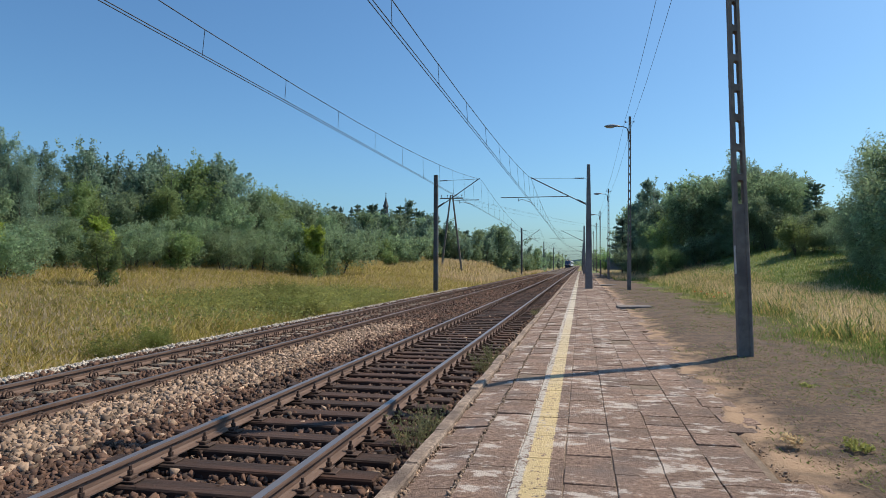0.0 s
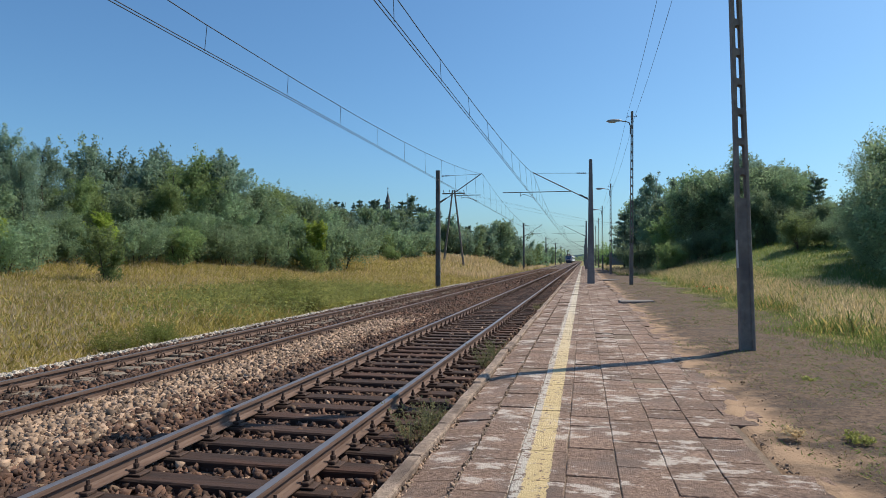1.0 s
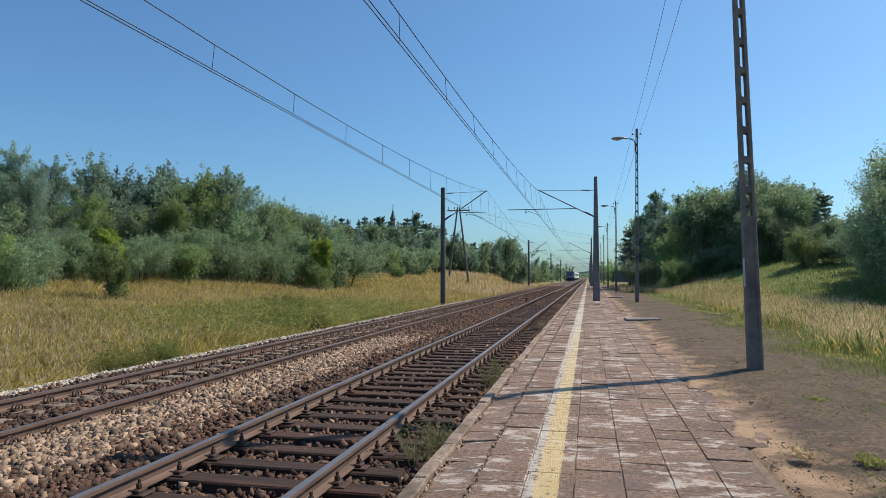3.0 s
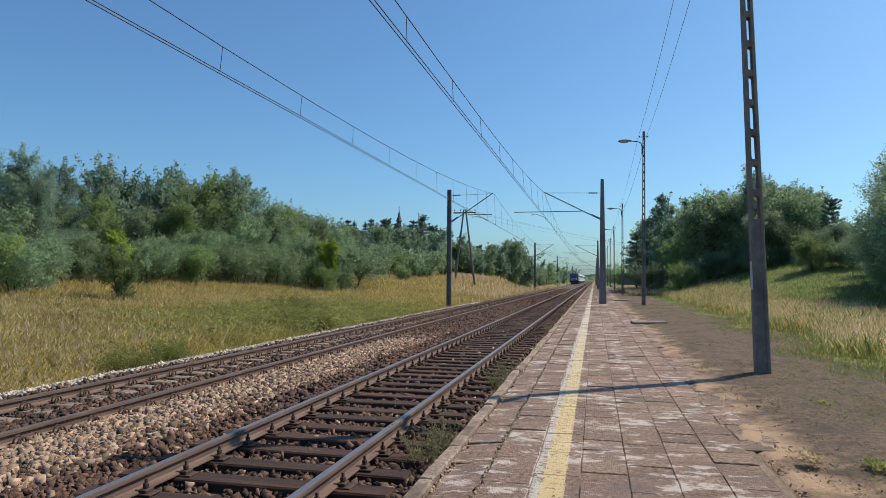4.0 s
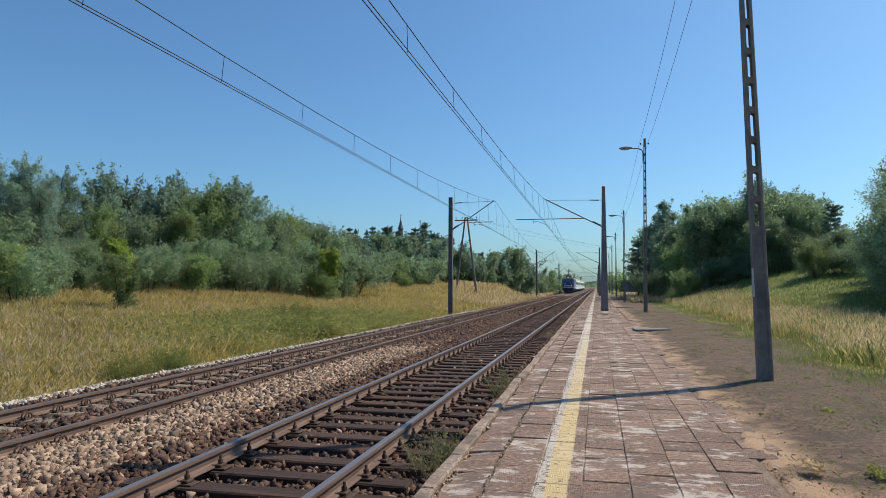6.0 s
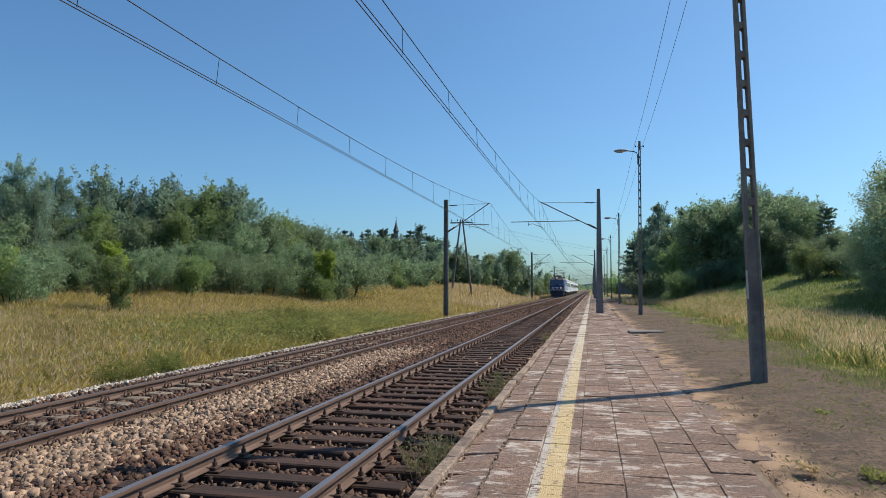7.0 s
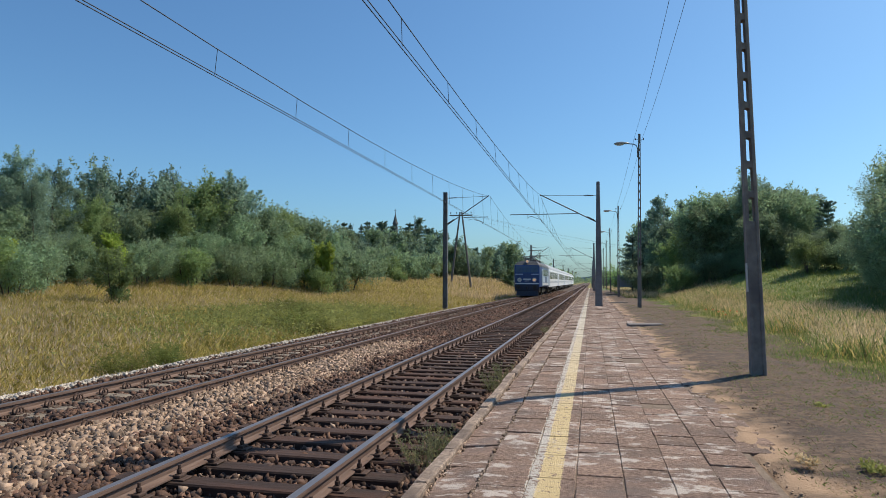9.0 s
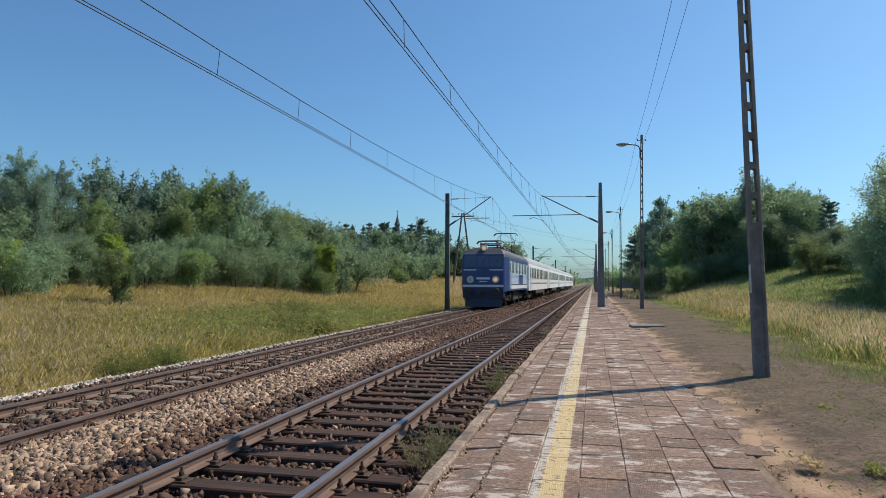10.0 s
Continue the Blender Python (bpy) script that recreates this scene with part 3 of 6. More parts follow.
POLE_Y = [11.05, 38.4, 65.0, 92.0, 119.0, 146.0]
post = lamp_post(pose(2.49, POLE_Y[0], 0.05, 0, -1.5, 0), "tall slotted concrete pole on bare soil by the platform", lamp=False)
bm = bmesh.new()
box(bm, -0.109, -0.100, -0.09, 0.02, 1.28, 1.72, 0.001)
part("marker_plate", bm, material("pale_paint", (0.36, 0.36, 0.35), (0.46, 0.46, 0.45), 20, 0.6, bump=0.1), post, "narrow pale plate fixed to the pole's edge")
second = lamp_post(pose(2.62, POLE_Y[1], 0.0, 0, 0.5, 0), "slotted concrete lamp post with a curved arm beside the platform")
for i, yy in enumerate(POLE_Y[2:]):
    copy_thing(second, pose(2.55 + 0.03 * i, yy, 0.0, 0, (0.2, -0.3, 0.4, 0.1)[i], 0) @ Matrix.Diagonal((1, 1, 0.89, 1)))


def wire(name, pts, r, parent, mat=None):
    cu = bpy.data.curves.new(name, "CURVE")
    cu.dimensions, cu.bevel_depth, cu.bevel_resolution = "3D", r, 1
    sp = cu.splines.new("POLY")
    sp.points.add(len(pts) - 1)
    for q, co in zip(sp.points, pts):
        q.co = (*co, 1)
    cu.materials.append(mat or M_WIRE)
    ob = new(name, cu)
    ob.parent = parent
    return ob


supply = empty("supply_line", label="two thin sagging supply wires strung between the lamp posts", category="overhead wire")
tops = [(2.27, -16.0, 9.5), (2.28, POLE_Y[0], 9.5), (2.64, POLE_Y[1], 9.5)] + [(2.6, y, 8.46) for y in POLE_Y[2:]]
for s in (-0.22, 0.22):
    pts = []
    for (xa, a, za), (xb, b, zb) in zip(tops, tops[1:]):
        for k in range(12):
            t = k / 12
            pts.append((xa + (xb - xa) * t + s, a + (b - a) * t, za + (zb - za) * t - 0.32 * 4 * t * (1 - t)))
    wire("supply_wire", pts, 0.007, supply)


def beam_mast(height=8.2):
    """Rolled I-section mast on a concrete foot."""
    bm = bmesh.new()
    w0, w1 = 0.155, 0.125
    for s in (-1, 1):
        loft(bm, [[(s * w - 0.012, -0.13, z), (s * w + 0.012, -0.13, z), (s * w + 0.012, 0.13, z), (s * w - 0.012, 0.13, z)] for w, z in ((w0, -0.3), (w1, height))])
    loft(bm, [[(-w, -0.02, z), (w, -0.02, z), (w, 0.02, z), (-w, 0.02, z)] for w, z in ((w0 - 0.01, -0.3), (w1 - 0.01, height))])
    box(bm, -w1 - 0.015, w1 + 0.015, -0.14, 0.14, height, height + 0.02)
    bmesh.ops.recalc_face_normals(bm, faces=bm.faces)
    return bm


def box_mast(height=7.6):
    """Strongly tapered prestressed mast with chamfered corners."""
    bm = bmesh.new()
    rings = []
    for w, d, z in ((0.235, 0.2, -0.8), (0.225, 0.19, 0.0), (0.10, 0.10, height), (0.08, 0.08, height + 0.03)):
        c = 0.03
        rings.append([(-w + c, -d, z), (w - c, -d, z), (w, -d + c, z), (w, d - c, z), (w - c, d, z), (-w + c, d, z), (-w, d - c, z), (-w, -d + c, z)])
    loft(bm, rings)
    bmesh.ops.recalc_face_normals(bm, faces=bm.faces)
    return bm


def ribbed_insulator(bm, a, b, r=0.05):
    a, b = Vector(a), Vector(b)
    for k in range(5):
        p, q = a.lerp(b, k / 5), a.lerp(b, k / 5 + 0.12)
        tube(bm, p, q, r, r * 0.6, seg=8)
    tube(bm, a, b, r * 0.45, seg=6)


def catenary_mast(m, body, reach, tie_z, tip_z, low_z, bar_z, bar0, bar1, steady0, steady1, label, mat):
    """reach: how far the bracket goes, with its sign; heights over the mast's own foot."""
    thing = empty("catenary_mast", m, label=label, category="catenary mast", group="catenary masts")
    part("mast", body, mat, thing)
    s = 1 if reach > 0 else -1
    bm = bmesh.new()
    tube(bm, (s * 0.1, 0, low_z), (reach + s * 0.12, 0, tip_z + 0.05), 0.034, seg=8)
    part("bracket_tube", bm, M_STEEL, thing)
    bm = bmesh.new()
    tube(bm, (s * 0.1, 0, tie_z), (reach, 0, tip_z), 0.013, seg=6)
    part("tie_rod", bm, M_STEEL, thing)
    bm = bmesh.new()
    ribbed_insulator(bm, (s * 0.3, 0, tie_z), (s * 0.85, 0, tie_z + (tip_z - tie_z) * 0.25))
    part("insulator", bm, M_INSUL, thing)
    bm = bmesh.new()
    d = (Vector((reach, 0, tip_z)) - Vector((0, 0, low_z))).normalized()
    ribbed_insulator(bm, Vector((0, 0, low_z)) + d * 0.2, Vector((0, 0, low_z)) + d * 0.75, 0.055)
    part("insulator", bm, M_INSUL, thing)
    bm = bmesh.new()
    tube(bm, (bar0, 0, bar_z), (bar1, 0, bar_z), 0.025, seg=8)
    part("registration_tube", bm, M_STEEL, thing)
    bm = bmesh.new()
    tube(bm, (steady0, 0, bar_z), (steady0, 0, bar_z - 0.26), 0.014, seg=6)
    mid = (steady0 * 0.75 + steady1 * 0.25, 0, bar_z - 0.12)
    tube(bm, (steady0, 0, bar_z - 0.2), mid, 0.014, seg=6)
    tube(bm, mid, (steady1, 0, bar_z - 0.36), 0.014, seg=6)
    tube(bm, (steady1, 0, bar_z - 0.36), (steady1, 0, bar_z - 0.5), 0.014, seg=6)
    part("steady_arm", bm, M_STEEL, thing)
    if s > 0:
        bm = bmesh.new()
        box(bm, -0.32, 0.32, -0.3, 0.3, -0.5, 0.06, 0.03)
        part("footing", bm, M_CONC, thing)
    return thing


M_MAST_L = M_STEEL
M_MAST_R = material("grey_mast_concrete", (0.15, 0.15, 0.16), (0.21, 0.21, 0.22), 6, 0.85, bump=0.3, third=(0.12, 0.12, 0.125), third_scale=1.0)
RIGHT_Y = [41.76, 107.8, 174.0, 240.0, 306.0]
LEFT_Y = [47.36, 119.0, 191.5, 259.0, 325.0, 390.0, 455.0]
LEFT_X, LEFT_BASE = -10.35, -0.72
rmast = catenary_mast(pose(0.47, RIGHT_Y[0], 0), box_mast(), -3.42, 6.78, 6.86, 5.14, 5.68, -5.4, -1.2, -4.3, -3.45,
                      "grey tapered catenary mast with bracket standing on the platform", M_MAST_R)
for y in RIGHT_Y[1:]:
    copy_thing(rmast, pose(0.5, y, -0.7 if y > PLAT_END else 0.0))
lb = -LEFT_BASE
lmast = catenary_mast(pose(LEFT_X, LEFT_Y[0], LEFT_BASE), beam_mast(7.95 + lb), 3.1, 7.55 + lb, 7.62 + lb, 5.56 + lb, 6.12 + lb, 1.35, 3.15, 1.75, 2.75,
                      "dark steel catenary mast with bracket in the meadow grass", M_MAST_L)
for y in LEFT_Y[1:]:
    copy_thing(lmast, pose(LEFT_X, y, LEFT_BASE))


def overhead_line(label, x_mid, supports, z_start, z_con, gap, z_sup, drop, phase, stagger):
    """Sagging carrier, two contact wires and droppers, span by span."""
    thing = empty("overhead_line", label=label, category="overhead line", group="overhead lines")
    carrier, con = [], []

    def wire_z(i, t):
        """Heights of contact wire and carrier; the first span comes down a little towards its mast."""
        zc = z_start + (z_con - z_start) * t if i == 0 else z_con
        return zc, zc + gap + (z_sup - z_con - gap) * (2 * t - 1) ** 2

    for i, (a, b) in enumerate(zip(supports, supports[1:])):
        sa, sb = (stagger[1], stagger[0]) if i % 2 else stagger
        for k in range(16):
            t = k / 16
            zc, zs = wire_z(i, t)
            carrier.append((x_mid, a + (b - a) * t, zs))
            con.append((x_mid + sa + (sb - sa) * t, a + (b - a) * t, zc))
        if i < 3:
            n = round((b - a) / drop)
            for k in range(n):
                t = (k + phase) / n
                y = a + (b - a) * t
                wire("dropper", [(x_mid + sa + (sb - sa) * t, y, wire_z(i, t)[0]), (x_mid, y, wire_z(i, t)[1])], 0.006, thing)
    wire("carrier_wire", carrier, 0.0095, thing)
    for s in (-0.025, 0.025):
        wire("contact_wire", [(x + s, y, z + s * 0.5) for x, y, z in con], 0.0085, thing)
    return thing


overhead_line("catenary wires with droppers over the nearer track", -3.05, [-24.3] + RIGHT_Y, 5.52, 5.23, 0.47, 6.86, 3.67, 0.47, (-0.10, 0.12))
overhead_line("catenary wires with droppers over the farther track", -7.05, [-24.6] + LEFT_Y, 5.56, 5.36, 0.5, 7.6, 3.6, 0.02, (-0.20, 0.10))


def forked_pole():
    """Wooden line pole on two spread legs, with a crossarm."""
    thing = empty("utility_pole", pose(-16.5, 85.0, float(ground_z(-16.5, 85)) - 0.2), label="weathered wooden twin-legged utility pole with crossarm", category="utility pole")
    top = 10.5 - float(ground_z(-16.5, 85)) + 0.2
    for s in (-1, 1):
        bm = bmesh.new()
        tube(bm, (s * 1.35, 0, 0), (s * 0.12, 0, top), 0.15, 0.1, seg=10)
        part("leg", bm, M_POLEWOOD, thing)
    bm = bmesh.new()
    box(bm, -1.5, 1.5, -0.07, 0.07, top - 0.5, top - 0.34, 0.01)
    part("crossarm", bm, M_POLEWOOD, thing)
    for x in (-1.35, -0.55, 0.55, 1.35):
        bm = bmesh.new()
        tube(bm, (x, 0, top - 0.34), (x, 0, top - 0.1), 0.015, seg=6)
        tube(bm, (x, 0, top - 0.16), (x, 0, top + 0.02), 0.07, 0.04, seg=8)
        part("insulator", bm, M_INSUL, thing)
    return thing


forked_pole()
line = empty("power_line", label="three thin sagging wires crossing the railway high up", category="overhead wire")
for dx, z in ((-1.35, 10.2), (0.55, 10.25), (1.35, 10.2)):
    wire("line_wire", [(-16.5 + dx + 52 * t, 85 + 126 * t, z - 1.6 * 4 * t * (1 - t)) for t in [k / 24 for k in range(25)]], 0.008, line)

# ---- train ----
M_BLUE = material("loco_blue_paint", (0.02, 0.05, 0.165), (0.028, 0.066, 0.21), 3, 0.4, bump=0.05, coords="Object", third=(0.03, 0.045, 0.09), third_scale=0.8, third_amount=0.3)
M_NAVY = material("loco_navy_skirt", (0.016, 0.024, 0.05), (0.026, 0.036, 0.07), 4, 0.55, bump=0.1, coords="Object")
M_PALE = material("loco_pale_blue_paint", (0.34, 0.44, 0.58), (0.42, 0.52, 0.66), 3, 0.4, bump=0.04, coords="Object")
M_WHITE = material("train_white_paint", (0.64, 0.66, 0.70), (0.74, 0.76, 0.79), 2, 0.4, bump=0.03, coords="Object", third=(0.45, 0.45, 0.45), third_scale=0.6, third_amount=0.25)
M_STRIPE = material("train_white_stripe", (0.60, 0.62, 0.65), (0.68, 0.70, 0.72), 3, 0.4, bump=0.0, coords="Object")
M_ROOF = material("train_roof_grey", (0.26, 0.28, 0.30), (0.36, 0.38, 0.40), 2, 0.55, bump=0.05, coords="Object", stretch=(1, 0.3, 1))
M_LOCO_ROOF = material("loco_roof_dark", (0.05, 0.055, 0.065), (0.09, 0.095, 0.105), 3, 0.6, bump=0.1, coords="Object")
M_GEAR = material("running_gear_grime", (0.02, 0.019, 0.018), (0.045, 0.04, 0.036), 5, 0.75, bump=0.2, coords="Object")
M_WHEEL = material("wheel_steel", (0.05, 0.045, 0.042), (0.09, 0.08, 0.075), 8, 0.5, 0.5, bump=0.1, coords="Object")
M_PANE = material("dark_train_glass", (0.012, 0.016, 0.02), (0.02, 0.026, 0.032), 1, 0.12, bump=0, coords="Object")
M_PANE.node_tree.nodes["Principled BSDF"].inputs["IOR"].default_value = 1.12
# bluish base colour stands in for the sky mirrored in the front glass
M_SCREEN = material("windscreen_sky_tint", (0.075, 0.105, 0.16), (0.095, 0.13, 0.19), 1, 0.1, bump=0, coords="Object")
M_PANTO = material("pantograph_steel", (0.06, 0.055, 0.055), (0.10, 0.09, 0.09), 6, 0.5, 0.4, bump=0, coords="Object")
M_CHROME = material("headlight_ring", (0.45, 0.45, 0.43), (0.55, 0.55, 0.53), 9, 0.35, 0.4, bump=0, coords="Object")


def glowing(name, colour, strength):
    m = material(name, colour, colour, 4, 0.3, bump=0, coords="Object")
    b = m.node_tree.nodes["Principled BSDF"]
    b.inputs["Emission Color"].default_value, b.inputs["Emission Strength"].default_value = (*colour, 1), strength
    return m


M_HEADLIGHT = glowing("lit_headlight", (1.0, 0.52, 0.26), 0.42)
M_LENS = material("unlit_headlight", (0.35, 0.36, 0.36), (0.45, 0.46, 0.46), 4, 0.15, bump=0, coords="Object")


def section(hw, low, shoulder, top, n=7, level=None):
    """Half outline of a vehicle: side, then a rounded roof, mirrored to a closed ring of (x, z)."""
    side = [(hw, low), (hw, shoulder)] if level is None else [(hw, low), (hw, level), (hw, shoulder)]
    for k in range(1, n + 1):
        a = k / n * math.pi / 2
        side.append((hw * math.cos(a) ** 0.72 if k < n else 0.0, shoulder + (top - shoulder) * math.sin(a) ** 0.9))
    return side + [(-x, z) for x, z in side[-2::-1]]


def wheelset(parent, y, r):
    ws = None
    bm = bmesh.new()
    tube(bm, (-0.8, y, r), (0.8, y, r), 0.08, seg=10)
    ws = part("axle", bm, M_GEAR, parent)
    for s in (-1, 1):
        bm = bmesh.new()
        tube(bm, (s * 0.69, y, r), (s * 0.82, y, r), r, seg=28)
        tube(bm, (s * 0.66, y, r), (s * 0.70, y, r), r + 0.028, seg=28)
        tube(bm, (s * 0.82, y, r), (s * 0.86, y, r), 0.14, 0.11, seg=14)
        part("wheel", bm, M_WHEEL, ws)
    return ws


def bogie(parent, yc, base, r, half):
    bm = bmesh.new()
    for s in (-1, 1):
        rings = []
        for t, z0, z1 in ((-1.0, r + 0.0, r + 0.22), (-0.62, r - 0.02, r + 0.28), (-0.3, r - 0.22, r + 0.1), (0.3, r - 0.22, r + 0.1), (0.62, r - 0.02, r + 0.28), (1.0, r, r + 0.22)):
            yy = yc + t * half
            rings.append([(s * 0.92, yy, z0), (s * 1.12, yy, z0), (s * 1.12, yy, z1), (s * 0.92, yy, z1)])
        loft(bm, rings)
    box(bm, -0.95, 0.95, yc - 0.3, yc + 0.3, r - 0.15, r + 0.25, 0.03)
    bmesh.ops.recalc_face_normals(bm, faces=bm.faces)
    fr = part("bogie_frame", bm, M_GEAR, parent)
    for q in (-1, 1):
        for s in (-1, 1):
            bm = bmesh.new()
            box(bm, s * 1.03 - 0.13, s * 1.03 + 0.13, yc + q * base / 2 - 0.17, yc + q * base / 2 + 0.17, r - 0.17, r + 0.17, 0.04)
            part("axle_box", bm, M_WHEEL, fr)
            for o in (-0.27, 0.27):
                bm = bmesh.new()
                for k in range(4):
                    tube(bm, (s * 1.03, yc + q * base / 2 + o, r - 0.1 + k * 0.09), (s * 1.03, yc + q * base / 2 + o, r - 0.05 + k * 0.09), 0.085, seg=10)
                part("coil_spring", bm, M_GEAR, fr)
        wheelset(parent, yc + q * base / 2, r)
    return fr


def buffers(parent, y, out):
    for s in (-1, 1):
        bm = bmesh.new()
        tube(bm, (s * 0.875, y, 1.05), (s * 0.875, y + out * 0.38, 1.05), 0.12, 0.1, seg=12)
        tube(bm, (s * 0.875, y + out * 0.38, 1.05), (s * 0.875, y + out * 0.58, 1.05), 0.07, seg=12)
        tube(bm, (s * 0.875, y + out * 0.56, 1.05), (s * 0.875, y + out * 0.61, 1.05), 0.24, 0.22, seg=18)
        part("buffer", bm, M_GEAR, parent)
    bm = bmesh.new()
    box(bm, -0.06, 0.06, min(y, y + out * 0.45), max(y, y + out * 0.45), 0.85, 1.08, 0.02)
    part("coupling_hook", bm, M_GEAR, parent)


def pantograph(parent, y, lift, name):
    bm = bmesh.new()
    for s in (-0.55, 0.55):
        box(bm, s - 0.04, s + 0.04, y - 0.95, y + 0.95, 4.12, 4.2, 0.01)
    for q in (-0.9, 0.9):
        box(bm, -0.6, 0.6, y + q - 0.04, y + q + 0.04, 4.12, 4.2, 0.01)
    p = part(name, bm, M_PANTO, parent)
    for s in (-0.55, 0.55):
        for q in (-0.8, 0.8):
            bm = bmesh.new()
            ribbed_insulator(bm, (s, y + q, 3.8), (s, y + q, 4.12), 0.07)
            part("insulator", bm, M_INSUL, p)
    knee, top = 4.2 + lift * 0.48, 4.2 + lift
    bm = bmesh.new()
    for q in (-1, 1):
        for s in (-1, 1):
            tube(bm, (s * 0.5, y + q * 0.55, 4.2), (s * 0.62, y + q * 1.0, knee), 0.025, seg=6)
            tube(bm, (s * 0.62, y + q * 1.0, knee), (s * 0.35, y, top - 0.06), 0.018, seg=6)
        tube(bm, (-0.62, y + q * 1.0, knee), (0.62, y + q * 1.0, knee), 0.018, seg=6)
    part("linkage", bm, M_PANTO, p)
    bm = bmesh.new()
    for q in (-0.14, 0.14):
        pts = [(-0.95, top - 0.2), (-0.82, top - 0.04), (-0.62, top), (0.62, top), (0.82, top - 0.04), (0.95, top - 0.2)]
        for (xa, za), (xb, zb) in zip(pts, pts[1:]):
            tube(bm, (xa, y + q, za), (xb, y + q, zb), 0.03, seg=6)
    part("collector_head", bm, M_PANTO, p)


def pane_part(parent, name, pts, mat, thick, normal, label=""):
    """A plate out of a flat outline, thickened along its normal."""
    bm = bmesh.new()
    nrm = Vector(normal).normalized() * thick
    a = [bm.verts.new(q) for q in pts]
    b = [bm.verts.new(Vector(q) + nrm) for q in pts]
    n = len(a)
    bm.faces.new(a[::-1])
    bm.faces.new(b)
    for i in range(n):
        bm.faces.new((a[i], a[(i + 1) % n], b[(i + 1) % n], b[i]))
    bmesh.ops.recalc_face_normals(bm, faces=bm.faces)
    return part(name, bm, mat, parent, label)


def side_plate(parent, name, s, hw, y0, y1, z0, z1, mat, proud=0.006, c=0.0):
    x = s * (hw - 0.002)
    if c:
        pts = [(x, y0 + c, z0), (x, y1 - c, z0), (x, y1, z0 + c), (x, y1, z1 - c), (x, y1 - c, z1), (x, y0 + c, z1), (x, y0, z1 - c), (x, y0, z0 + c)]
    else:
        pts = [(x, y0, z0), (x, y1, z0), (x, y1, z1), (x, y0, z1)]
    return pane_part(parent, name, pts, mat, proud + 0.002, (s, 0, 0))


